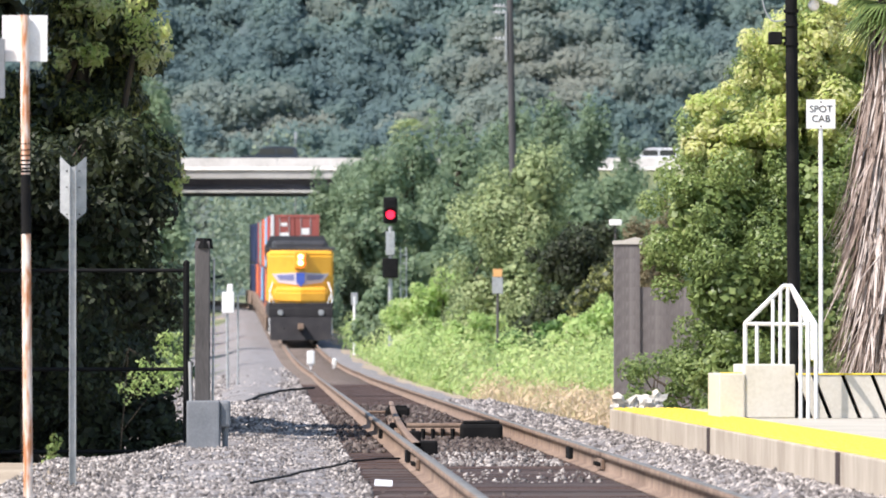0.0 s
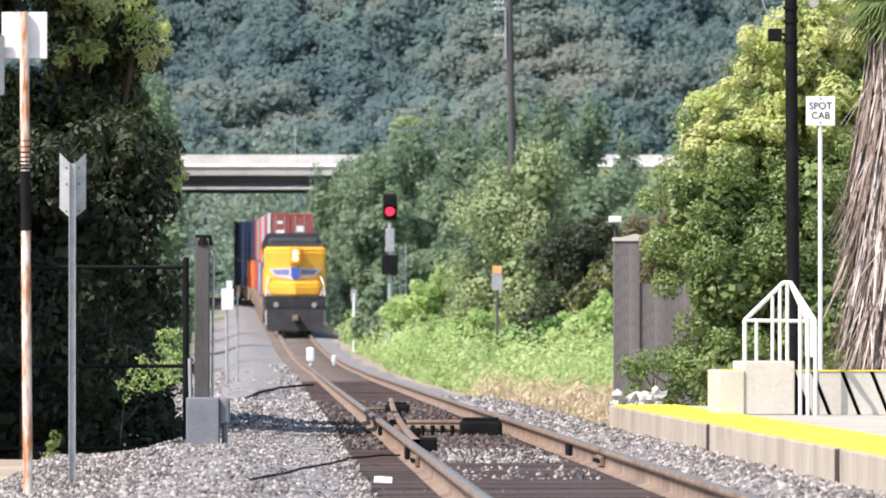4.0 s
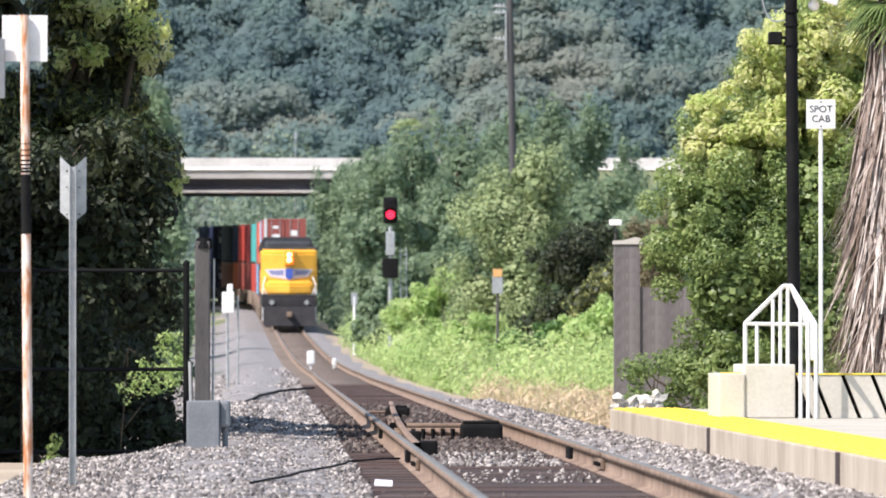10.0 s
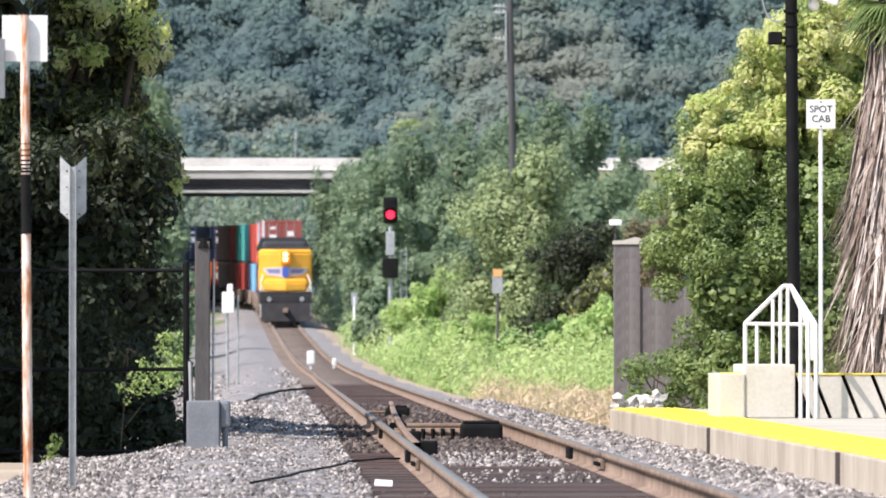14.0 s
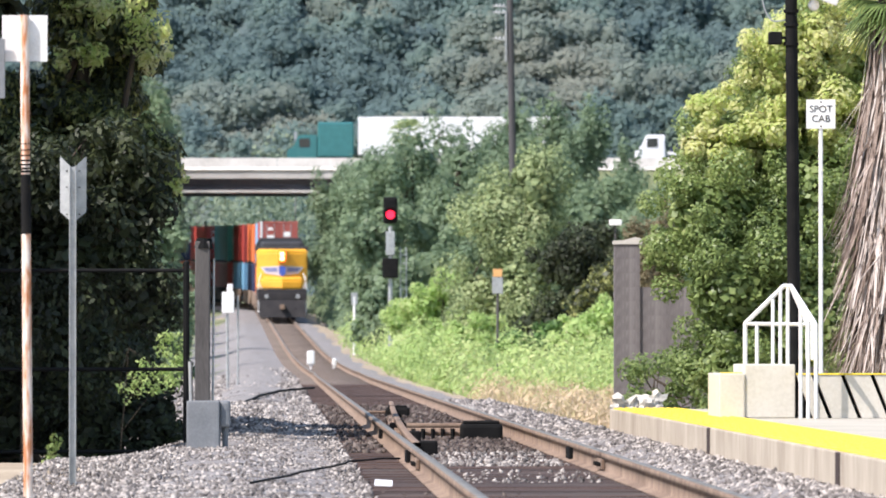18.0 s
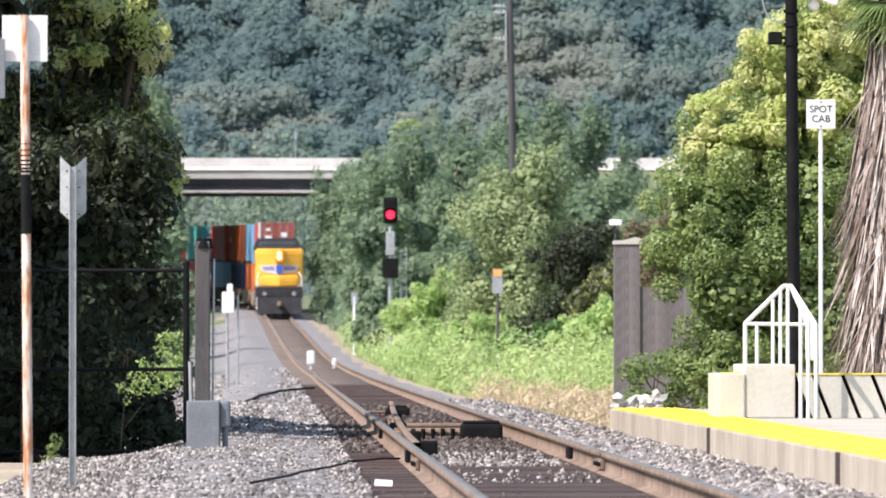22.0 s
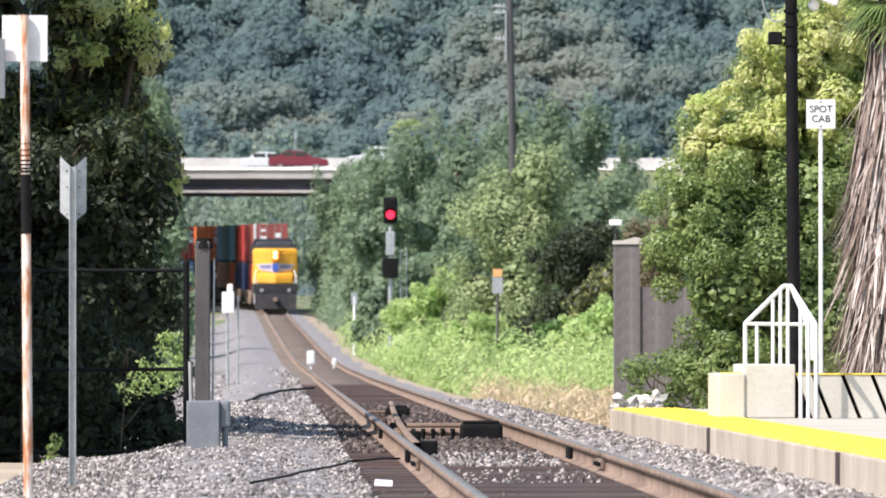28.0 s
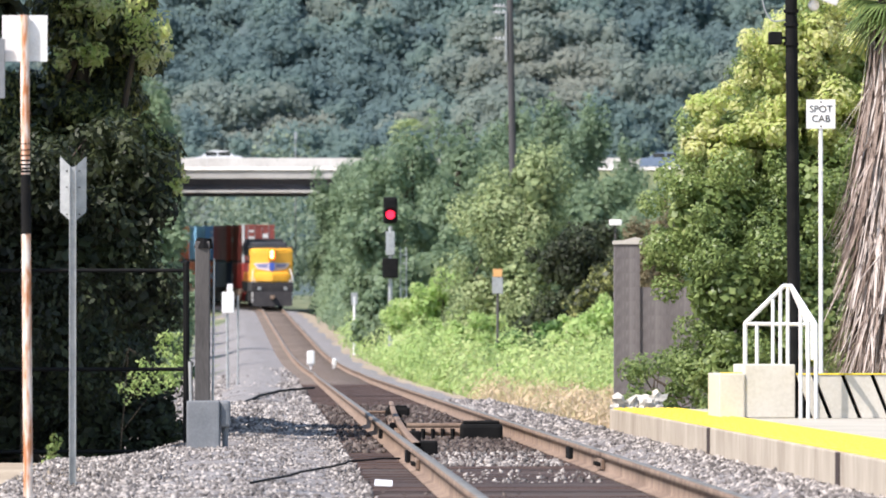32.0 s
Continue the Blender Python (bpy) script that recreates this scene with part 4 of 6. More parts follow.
# its pale leaves put sunlight on the upper crown by colour
tree("broadleaf_tree", -4.6, 85, -0.5, near_lobes(85, -4.6, -0.5, [
    (-4.35, 4.95, 1.0, 0.85, 0), (-4.6, 3.8, 1.05, 0.9, 0.3), (-4.0, 3.2, 0.83, 0.75, -0.2), (-5.3, 3.0, 1.0, 1.1, -0.4)]),
    46000, 0.042, L_OLIVE, 11, "tall dark green broadleaf tree with pale leaves drawn as sunlit tips, in shade", 0.2, 26, 0.26, group=G_LEFT, long=2.6, droop=0.8,
    flower=(L_FLOWER, 2000, 0.036, [(0.95, -0.6, 5.2, 0.32, 0.4, 0.5), (0.35, -0.75, 5.45, 0.6, 0.4, 0.4), (0.1, -0.9, 5.0, 0.35, 0.3, 0.25), (0.95, -0.35, 3.9, 0.22, 0.3, 0.3), (1.25, -0.2, 3.5, 0.16, 0.3, 0.3)]))
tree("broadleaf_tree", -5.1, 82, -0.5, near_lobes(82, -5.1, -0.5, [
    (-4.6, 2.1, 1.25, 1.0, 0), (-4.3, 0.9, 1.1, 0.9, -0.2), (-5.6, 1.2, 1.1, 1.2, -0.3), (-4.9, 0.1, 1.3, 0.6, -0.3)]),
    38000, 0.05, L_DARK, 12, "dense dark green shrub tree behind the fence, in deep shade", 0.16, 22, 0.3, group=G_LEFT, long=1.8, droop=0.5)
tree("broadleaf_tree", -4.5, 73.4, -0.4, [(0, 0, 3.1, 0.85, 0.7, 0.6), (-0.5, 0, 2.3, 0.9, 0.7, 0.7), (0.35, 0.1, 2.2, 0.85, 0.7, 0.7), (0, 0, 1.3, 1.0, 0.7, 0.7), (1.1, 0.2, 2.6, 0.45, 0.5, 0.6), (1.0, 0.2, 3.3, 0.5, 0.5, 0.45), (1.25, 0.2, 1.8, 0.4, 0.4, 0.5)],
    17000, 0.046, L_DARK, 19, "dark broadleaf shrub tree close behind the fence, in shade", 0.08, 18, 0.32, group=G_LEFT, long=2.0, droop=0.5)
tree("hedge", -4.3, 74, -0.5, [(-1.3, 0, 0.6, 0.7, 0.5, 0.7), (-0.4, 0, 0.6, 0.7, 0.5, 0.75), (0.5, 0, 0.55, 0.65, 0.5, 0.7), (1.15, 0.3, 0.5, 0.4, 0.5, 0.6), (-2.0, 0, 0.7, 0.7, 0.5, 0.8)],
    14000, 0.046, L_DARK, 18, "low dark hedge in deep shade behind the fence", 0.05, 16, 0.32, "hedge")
tree("shrub", -3.5, 73.0, -0.5, [(0.4, 0, 1.05, 0.36, 0.25, 0.2), (0.6, 0.1, 1.35, 0.2, 0.2, 0.2), (0.15, 0, 0.9, 0.2, 0.2, 0.14)],
    950, 0.028, L_WEED, 13, "leafy yellow-green shrub with sunlit leaves behind the fence", 0.007, 26, 0.26, "shrub", core=False)
# three trees added mostly out of view, to shade the fence and ballast
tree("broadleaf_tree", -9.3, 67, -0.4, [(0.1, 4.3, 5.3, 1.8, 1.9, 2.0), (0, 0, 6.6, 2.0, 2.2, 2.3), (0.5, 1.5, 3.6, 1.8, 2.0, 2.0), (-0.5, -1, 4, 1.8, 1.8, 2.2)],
    8000, 0.55, L_DARK, 14, "broadleaf tree added mostly out of view to cast shade", 0.25, group=G_LEFT)
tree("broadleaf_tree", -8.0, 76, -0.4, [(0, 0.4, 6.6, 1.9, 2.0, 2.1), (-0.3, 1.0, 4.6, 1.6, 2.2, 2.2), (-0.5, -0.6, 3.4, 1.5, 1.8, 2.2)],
    7000, 1.0, L_DARK, 15, "broadleaf tree added mostly out of view to cast shade", 0.25, group=G_LEFT)
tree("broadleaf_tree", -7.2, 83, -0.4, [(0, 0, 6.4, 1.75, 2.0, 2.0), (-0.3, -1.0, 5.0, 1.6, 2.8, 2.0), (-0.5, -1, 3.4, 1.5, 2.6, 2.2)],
    12000, 0.7, L_DARK, 16, "broadleaf tree added mostly out of view to cast shade", 0.25, group=G_LEFT)
tree("weed", -3.72, 64.5, -0.32, [(0, 0, 0.14, 0.11, 0.11, 0.13), (0.05, 0, 0.26, 0.06, 0.06, 0.08)], 230, 0.03, L_SHINY, 17, "small green weed at the foot of the dark hedge", 0.006, 6, 0.5, "weed", core=False)

# beside the platform
tree("broadleaf_tree", 4.1, 83, 0.0, [
    (0.28, 0, 4.35, 0.8, 0.9, 0.8), (0.95, 0.1, 3.8, 0.8, 0.9, 0.9), (-0.32, 0.1, 3.35, 0.85, 0.9, 0.72), (0.5, -0.6, 2.7, 0.9, 0.9, 0.9), (-0.78, -0.5, 2.45, 0.9, 0.9, 0.75),
    (-0.55, -0.9, 1.6, 0.95, 1.0, 0.85), (0.4, -0.9, 1.2, 1.0, 1.0, 0.9), (-0.6, -0.9, 0.6, 0.75, 0.9, 0.62), (-1.35, -0.1, 2.0, 0.32, 0.4, 0.4)],
    84000, 0.033, L_SHINY, 21, "round green tree with pale yellow-green blossom on its upper crown", 0.12, 24, 0.27, group=G_RIGHT, long=1.7,
    flower=(L_FLOWER, 46000, 0.041, [(0.25, -0.3, 4.4, 0.78, 0.8, 0.75), (0.95, -0.35, 3.95, 0.75, 0.75, 0.8), (0.3, -0.6, 3.65, 0.7, 0.5, 0.45), (-0.42, -0.35, 3.6, 0.76, 0.7, 0.52), (-0.7, -0.25, 3.25, 0.45, 0.5, 0.36), (1.2, -0.5, 3.3, 0.45, 0.5, 0.45), (0.85, -0.3, 4.7, 0.65, 0.6, 0.55), (1.2, -0.4, 4.1, 0.5, 0.6, 0.7)]))
tree("shrub", 2.75, 88, -0.3, [(0, 0, 0.75, 0.55, 0.5, 0.5), (0.35, 0, 0.45, 0.5, 0.5, 0.4), (-0.25, 0, 0.4, 0.3, 0.3, 0.3)],
    3600, 0.04, L_SHINY, 22, "low dark green shrub against the block wall", 0.03, 16, 0.3, "shrub", group=G_RIGHT, core=False)
tree("broadleaf_tree", 5.6, 92, 0.0, [(0, 0, 4.2, 1.2, 1.2, 1.2), (-0.2, 0, 2.6, 1.2, 1.2, 1.2)], 16000, 0.055, L_SHINY, 23, "green tree behind the platform", 0.14, 18, 0.3, group=G_RIGHT)


def build_palm():
    rng = np.random.default_rng(31)
    m_dead = mat("dead_fronds", [(0.12, 0.085, 0.065), (0.3, 0.235, 0.195), (0.56, 0.49, 0.44)], 0.9, scale=5, fine=40, island=0.7, bump=0)
    th = thing("fan_palm", pose(5.12, 76, 0.0), "tall fan palm with a shaggy skirt of dry brown fronds", "palm tree")
    bm = nb()
    rod(bm, (0, 0, -0.3), (0, 0, 4.9), 0.3, 0.24, 14)
    part("trunk", bm, M_BARK, th)
    vs, fs, k = [], [], 0
    for _ in range(2600):
        a = rng.random() * 6.283
        z1 = 1.2 + 3.3 * rng.random()
        ln = 0.7 + 1.0 * rng.random()
        r0 = 0.25 + 0.1 * rng.random()
        r1 = r0 + 0.06 + (0.1 + 0.34 * rng.random()) * (1 - smooth(1.9, 3.2, z1 - ln))
        w = 0.006 + 0.022 * rng.random() ** 2
        t = np.array((-math.sin(a), math.cos(a), 0))
        o = np.array((math.cos(a), math.sin(a), 0))
        sway = t * rng.normal() * 0.22
        p0, p1, p2 = o * r0 + (0, 0, z1), o * (r0 + r1) * 0.5 + (0, 0, z1 - ln * 0.45) + sway * 0.3, o * r1 + (0, 0, z1 - ln) + sway
        vs += [p0 - t * w, p0 + t * w, p1 + t * w, p1 - t * w, p2 + t * w * 0.3, p2 - t * w * 0.3]
        fs += [(k, k + 1, k + 2, k + 3), (k + 3, k + 2, k + 4, k + 5)]
        k += 6
    np_part("dry_skirt", np.array(vs), fs, m_dead, th, "hanging dry brown fronds")
    m_frond = leaf_mat("palm_fronds", [(0.08, 0.13, 0.04), (0.15, 0.22, 0.07), (0.24, 0.32, 0.11), (0.34, 0.38, 0.16)], 0.4)
    for j in range(17):
        a = j * 2.4
        el = -0.75 + 0.085 * j
        d = np.array((math.cos(a) * math.cos(el), math.sin(a) * math.cos(el), math.sin(el)))
        side = np.array((-math.sin(a), math.cos(a), 0))
        up = np.cross(d, side)
        root = np.array((0, 0, 4.75))
        hub = root + d * 0.3
        vs, fs, k = [], [], 0
        vs += [root - side * 0.012, root + side * 0.012, hub + side * 0.01, hub - side * 0.01]
        fs.append((0, 1, 2, 3))
        k = 4
        for b in np.linspace(-1.35, 1.35, 26):
            q = d * math.cos(b) + side * math.sin(b)
            e = np.cross(q, up)
            tip = hub + q * (0.5 + 0.12 * rng.random()) + np.array((0, 0, -0.12 * rng.random() - 0.1))
            mid = hub + q * 0.28
            vs += [hub - e * 0.004, hub + e * 0.004, mid + e * 0.018, mid - e * 0.018, tip + e * 0.003, tip - e * 0.003]
            fs += [(k, k + 1, k + 2, k + 3), (k + 3, k + 2, k + 4, k + 5)]
            k += 6
        np_part("frond", np.array(vs), fs, m_frond, th)


build_palm()

# beside the line: weeds, bushes, tall tree
def strip_plants(name, rows, count, size, leaf, seed, label, category, long=2.2, droop=0.0):
    rng = np.random.default_rng(seed)
    cl = []
    for _ in range(rows[0]):
        y = rows[1] + (rows[2] - rows[1]) * rng.random()
        d = rows[3] + (rows[4] - rows[3]) * rng.random() ** 0.8
        x = xc(y) + d
        h = rows[5] * (0.5 + 0.8 * rng.random())
        w = rows[6] * (0.6 + 0.8 * rng.random())
        cl.append((x, y, ground_z(x, y) + h * 0.45, w, w * 1.6, h * 0.55))
    q, f = leaf_arrays(rng, cl, count, size, long, droop, 0.4)
    return tagged(np_part(name, q, f, leaf), label, category, kind="stuff")


strip_plants("dry_grass", (260, 104, 168, 2.3, 7.0, 0.6, 0.35), 32000, 0.03, L_DRY, 41, "dry tan grass along the ballast", "grass", 5.0, 0.8)
strip_plants("weeds", (310, 148, 232, 2.4, 9.5, 1.6, 0.55), 54000, 0.06, L_WEED, 42, "bright yellow-green weeds beside the track", "weeds", 2.0, 0.3)
strip_plants("weeds", (130, 210, 330, 2.3, 7, 2.0, 0.7), 36000, 0.075, L_WEED, 43, "bright yellow-green weeds beside the track", "weeds", 2.0, 0.3)

strip_plants("weeds", (160, 320, 470, 3.2, 8, 1.2, 0.9), 16000, 0.12, L_FAR, 44, "green scrub along the far part of the line", "weeds", 2.0, 0.3)
strip_plants("weeds", (120, 140, 420, -9.5, -5.6, 0.8, 0.6), 16000, 0.09, L_FAR, 45, "low green scrub along the ballast", "weeds", 2.0, 0.3)

strip_plants("scrub", (110, 385, 506, 3.5, 6.2, 3.0, 0.8), 17000, 0.13, L_FAR, 46, "green scrub close beside the far part of the line", "scrub", 2.0, 0.3)


def small_tree(x, y, h, w, seed, leaf, label, count=5000, size=0.16, name="broadleaf_tree", group=G_MID, low=0.25, per_lobe=10):
    """A tree of height h and half-width w."""
    rng = np.random.default_rng(seed)
    lobes = []
    n = 6
    for k in range(n):
        a = k * 2.4 + rng.random()
        hh = low + (0.86 - low) * k / (n - 1)
        r = w * (0.62 - 0.25 * abs(hh - 0.5))
        off = w * 0.5 * (1 - abs(hh - 0.45))
        lobes.append((math.cos(a) * off, math.sin(a) * off, h * hh, r, r, h * 0.2))
    return tree(name, x, y, ground_z(x, y) - 0.1, lobes, count, size, leaf, seed, label, max(0.06, 0.02 * h), per_lobe, 0.36, "tree" if name != "shrub" else "shrub", group, ruffle=0.3 if y > 280 else 0.5)


small_tree(2.3, 222, 7.7, 2.4, 51, L_GREY, "grey-green broadleaf tree beside the line, shaded on one side", 32000, 0.075, per_lobe=20)
# dark leaves here give the shaded hollow next to the grey-green tree
small_tree(4.3, 215, 5.6, 2.1, 52, L_DARK, "broadleaf tree beside the line, leaves darkened for a shaded hollow", 20000, 0.075)
small_tree(-9.9, 250, 3.2, 1.2, 80, L_FAR, "dull yellow-green bush beyond the ballast", 6000, 0.1, "shrub", low=0.15)
small_tree(4.7, 205, 4.0, 1.3, 59, L_OLIVE, "low olive-green tree beside the line", 11000, 0.065)
small_tree(-0.1, 232, 3.9, 1.6, 53, L_WEED, "bright green bush beside the signal", 14000, 0.07, "shrub", low=0.15)
small_tree(0.9, 200, 2.5, 1.2, 54, L_WEED, "bright green bush beside the track", 10000, 0.065, "shrub", low=0.15)
small_tree(-1.3, 250, 3.2, 1.1, 55, L_WEED, "bright green bush beside the signal", 9000, 0.07, "shrub", low=0.15)
small_tree(2.6, 190, 2.1, 1.4, 56, L_MID, "green bush below the tall tree", 10000, 0.065, "shrub", low=0.15)
small_tree(4.1, 180, 2.7, 1.4, 57, L_WEED, "bright green bush beside the track", 9000, 0.065, "shrub", low=0.15)
small_tree(5.8, 170, 2.6, 1.4, 58, L_MID, "green bush behind the block wall", 9000, 0.065, "shrub", low=0.15)

L_BROWN = leaf_mat("withered_leaves", [(0.16, 0.14, 0.08), (0.24, 0.20, 0.115), (0.33, 0.27, 0.16)], 0.4, patch=0.3)
small_tree(6.1, 200, 5.4, 1.25, 150, L_BROWN, "withered brown-green bush behind the block wall", 9000, 0.065, "shrub", low=0.2)

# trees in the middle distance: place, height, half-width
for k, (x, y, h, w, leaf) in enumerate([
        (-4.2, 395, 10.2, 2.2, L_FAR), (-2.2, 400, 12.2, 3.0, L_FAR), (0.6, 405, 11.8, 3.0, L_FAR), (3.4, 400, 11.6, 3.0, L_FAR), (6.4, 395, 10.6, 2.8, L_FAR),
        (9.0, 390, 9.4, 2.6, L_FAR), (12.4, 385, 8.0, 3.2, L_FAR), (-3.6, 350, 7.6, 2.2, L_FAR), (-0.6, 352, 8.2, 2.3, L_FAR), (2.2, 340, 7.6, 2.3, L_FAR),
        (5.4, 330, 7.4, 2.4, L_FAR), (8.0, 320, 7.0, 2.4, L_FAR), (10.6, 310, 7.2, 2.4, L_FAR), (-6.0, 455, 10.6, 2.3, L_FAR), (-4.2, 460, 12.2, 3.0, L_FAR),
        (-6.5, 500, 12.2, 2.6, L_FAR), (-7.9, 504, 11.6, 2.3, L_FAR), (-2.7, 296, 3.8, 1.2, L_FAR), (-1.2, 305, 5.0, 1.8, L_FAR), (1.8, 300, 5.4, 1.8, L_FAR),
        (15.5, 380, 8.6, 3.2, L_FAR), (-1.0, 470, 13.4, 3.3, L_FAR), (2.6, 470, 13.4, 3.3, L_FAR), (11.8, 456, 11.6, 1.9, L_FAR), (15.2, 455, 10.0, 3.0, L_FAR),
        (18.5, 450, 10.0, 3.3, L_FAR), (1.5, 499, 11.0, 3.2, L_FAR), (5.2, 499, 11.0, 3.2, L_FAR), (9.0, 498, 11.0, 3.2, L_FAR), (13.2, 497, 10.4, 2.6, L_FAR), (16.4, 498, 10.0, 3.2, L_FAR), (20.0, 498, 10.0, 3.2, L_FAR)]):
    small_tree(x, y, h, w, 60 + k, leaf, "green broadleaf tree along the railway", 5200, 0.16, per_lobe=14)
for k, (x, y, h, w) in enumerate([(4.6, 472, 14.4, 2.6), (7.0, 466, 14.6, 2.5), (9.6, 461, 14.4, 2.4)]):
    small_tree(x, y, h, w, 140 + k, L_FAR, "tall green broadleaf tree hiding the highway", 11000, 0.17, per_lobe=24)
# left of the line; those past y = 495 are hidden, added to shade the train
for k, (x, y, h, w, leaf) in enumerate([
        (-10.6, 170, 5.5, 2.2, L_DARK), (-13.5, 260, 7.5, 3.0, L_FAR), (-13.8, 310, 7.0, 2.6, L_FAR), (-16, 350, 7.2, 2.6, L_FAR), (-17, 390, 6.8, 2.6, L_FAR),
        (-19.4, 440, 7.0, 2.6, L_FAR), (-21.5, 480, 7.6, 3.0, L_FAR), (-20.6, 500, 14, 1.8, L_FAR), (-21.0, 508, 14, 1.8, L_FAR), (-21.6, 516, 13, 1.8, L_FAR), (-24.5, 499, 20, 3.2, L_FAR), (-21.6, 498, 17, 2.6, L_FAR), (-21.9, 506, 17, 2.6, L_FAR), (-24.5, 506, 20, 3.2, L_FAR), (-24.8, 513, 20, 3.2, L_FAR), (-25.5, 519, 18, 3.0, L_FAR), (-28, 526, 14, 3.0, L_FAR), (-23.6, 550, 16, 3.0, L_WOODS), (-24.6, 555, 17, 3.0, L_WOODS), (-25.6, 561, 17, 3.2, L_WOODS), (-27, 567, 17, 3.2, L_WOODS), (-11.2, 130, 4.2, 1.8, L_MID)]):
    small_tree(x, y, h, w, 100 + k, leaf, "green broadleaf tree beyond the ballast, far tall ones hidden and added for shade", 3200 if y < 545 else 3000, 0.22 if y < 545 else 0.36)


def build_far_palm():
    rng = np.random.default_rng(77)
    x, y = -2.15, 408
    th = thing("fan_palm", pose(x, y, ground_z(x, y)), "far fan palm rising over the trees", "palm tree")
    bm = nb()
    rod(bm, (0, 0, 0), (0, 0, 11.9), 0.22, 0.18, 10)
    part("trunk", bm, M_BARK, th)
    for j in range(20):
        a, el = j * 2.4, -0.6 + 0.09 * j
        d = np.array((math.cos(a) * math.cos(el), math.sin(a) * math.cos(el), math.sin(el)))
        s = np.array((-math.sin(a), math.cos(a), 0))
        vs, fs, k = [], [], 0
        for b in np.linspace(-1.0, 1.0, 11):
            q = d * math.cos(b) + s * math.sin(b)
            e = np.cross(q, np.cross(d, s))
            p = np.array((0, 0, 11.9)) + d * 0.5
            tip = p + q * 0.9 + np.array((0, 0, -0.25))
            vs += [p - e * 0.01, p + e * 0.01, p + q * 0.5 + e * 0.05, p + q * 0.5 - e * 0.05, tip + e * 0.01, tip - e * 0.01]
            fs += [(k, k + 1, k + 2, k + 3), (k + 3, k + 2, k + 4, k + 5)]
            k += 6
        np_part("frond", np.array(vs), fs, L_GREY, th)


build_far_palm()


def build_woods():
    """Woods beyond the highway and on the hillside."""
    rng = np.random.default_rng(90)
    ball = nb()
    bmesh.ops.create_icosphere(ball, subdivisions=1, radius=1)
    ball_v = np.array([v.co[:] for v in ball.verts])
    ball_f = np.array([[v.index for v in f.verts] for f in ball.faces])
    ball.free()

    # stands of darker (below nought, partly for shaded gullies) and paler trees: place, radius, amount
    stands = ((-10.5, 1113, 10, -1.1), (32, 1134, 10, -1.0), (-40, 1121, 12, -0.45), (-21.5, 1092, 8, 1.3), (9, 1108, 11, 0.9), (23, 1112, 8, 0.7),
              (20, 1087, 11, 1.2), (-35, 1092, 10, 0.75), (40, 1106, 10, 0.35), (-18, 1136, 12, 0.45), (-52, 1100, 10, 0.5), (0, 1090, 7, 0.5))

    def hillside(half, y0, y1, gap):
        """Trees all over the slope, each a heap of rounded clumps under small leaf sprays; the kinds grow in drifts."""
        kinds = ((L_HILL_BLUE, "hillside oaks with blue haze in their leaf colour"), (L_HILL_GREEN, "green hillside oaks with haze in their leaf colour"),
                 (L_HILL_GREY, "grey-green hillside scrub trees with haze in their leaf colour"), (L_HILL_TAN, "dry tan hillside scrub with haze in its leaf colour"))
        found = [([], []) for _ in kinds]
        y = y0
        while y < y1:
            x = -half + gap * rng.random()
            while x < half:
                px, py = x + rng.normal() * gap * 0.3, y + rng.normal() * gap * 0.3
                drift = 0.7 * noise.noise((px / 26 + 4.3, py / 34, 1.7)) + 0.6 * noise.noise((px / 9, py / 12, 5.2)) + 0.2 * rng.normal()
                drift += sum(k * math.exp(-((px - sx) ** 2 + 0.5 * (py - sy) ** 2) / sr ** 2) for sx, sy, sr, k in stands)
                drift += 0.25 * max(0.0, (1085 - py) / 80)
                kind = 0 if drift < -0.05 else 1 if drift < 0.28 else 2 if drift < 0.8 else 3
                r = gap * (0.5 + 0.5 * rng.random() ** 1.5) * (0.75 if kind == 3 else 1.0)
                h = r * (1.1 + 0.6 * rng.random())
                z = ground_z(px, py)
                blobs, leaves = found[kind]
                heap = [(px, py, z + h * 0.55, r * 0.72, r * 0.72, h * 0.5)]
                for _ in range(13):
                    d = rng.normal(size=3)
                    d /= np.linalg.norm(d)
                    d[2] = abs(d[2]) * 1.1 - 0.25
                    f = 0.22 + 0.26 * rng.random()
                    heap.append((px + d[0] * r * 0.74, py + d[1] * r * 0.74, z + h * 0.5 + d[2] * h * 0.48, r * f, r * f, r * f * 0.9))
                for c in heap[:1] + [c for c in heap[1:] if c[3] > 0.32 * r]:
                    wob = 1 + 0.16 * rng.normal(size=(len(ball_v), 1))
                    blobs.append(ball_v * wob * (0.62 * np.array(c[3:])) + np.array(c[:3]))
                leaves.extend(heap)
                x += gap * (0.8 + 0.4 * rng.random())
            y += gap * 0.8
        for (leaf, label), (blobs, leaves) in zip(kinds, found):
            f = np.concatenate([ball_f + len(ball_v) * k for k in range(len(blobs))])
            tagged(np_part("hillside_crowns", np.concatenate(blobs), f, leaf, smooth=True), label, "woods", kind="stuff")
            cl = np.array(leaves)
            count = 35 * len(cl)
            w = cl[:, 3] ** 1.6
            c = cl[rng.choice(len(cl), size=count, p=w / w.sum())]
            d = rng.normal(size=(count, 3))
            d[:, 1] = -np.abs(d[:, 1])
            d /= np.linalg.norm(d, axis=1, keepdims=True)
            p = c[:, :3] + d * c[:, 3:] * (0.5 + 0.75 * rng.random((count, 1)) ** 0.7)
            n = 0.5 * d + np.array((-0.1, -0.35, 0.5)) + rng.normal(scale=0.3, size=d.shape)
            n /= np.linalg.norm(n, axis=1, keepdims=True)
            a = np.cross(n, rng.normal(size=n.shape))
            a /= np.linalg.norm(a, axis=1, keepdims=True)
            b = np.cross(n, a)
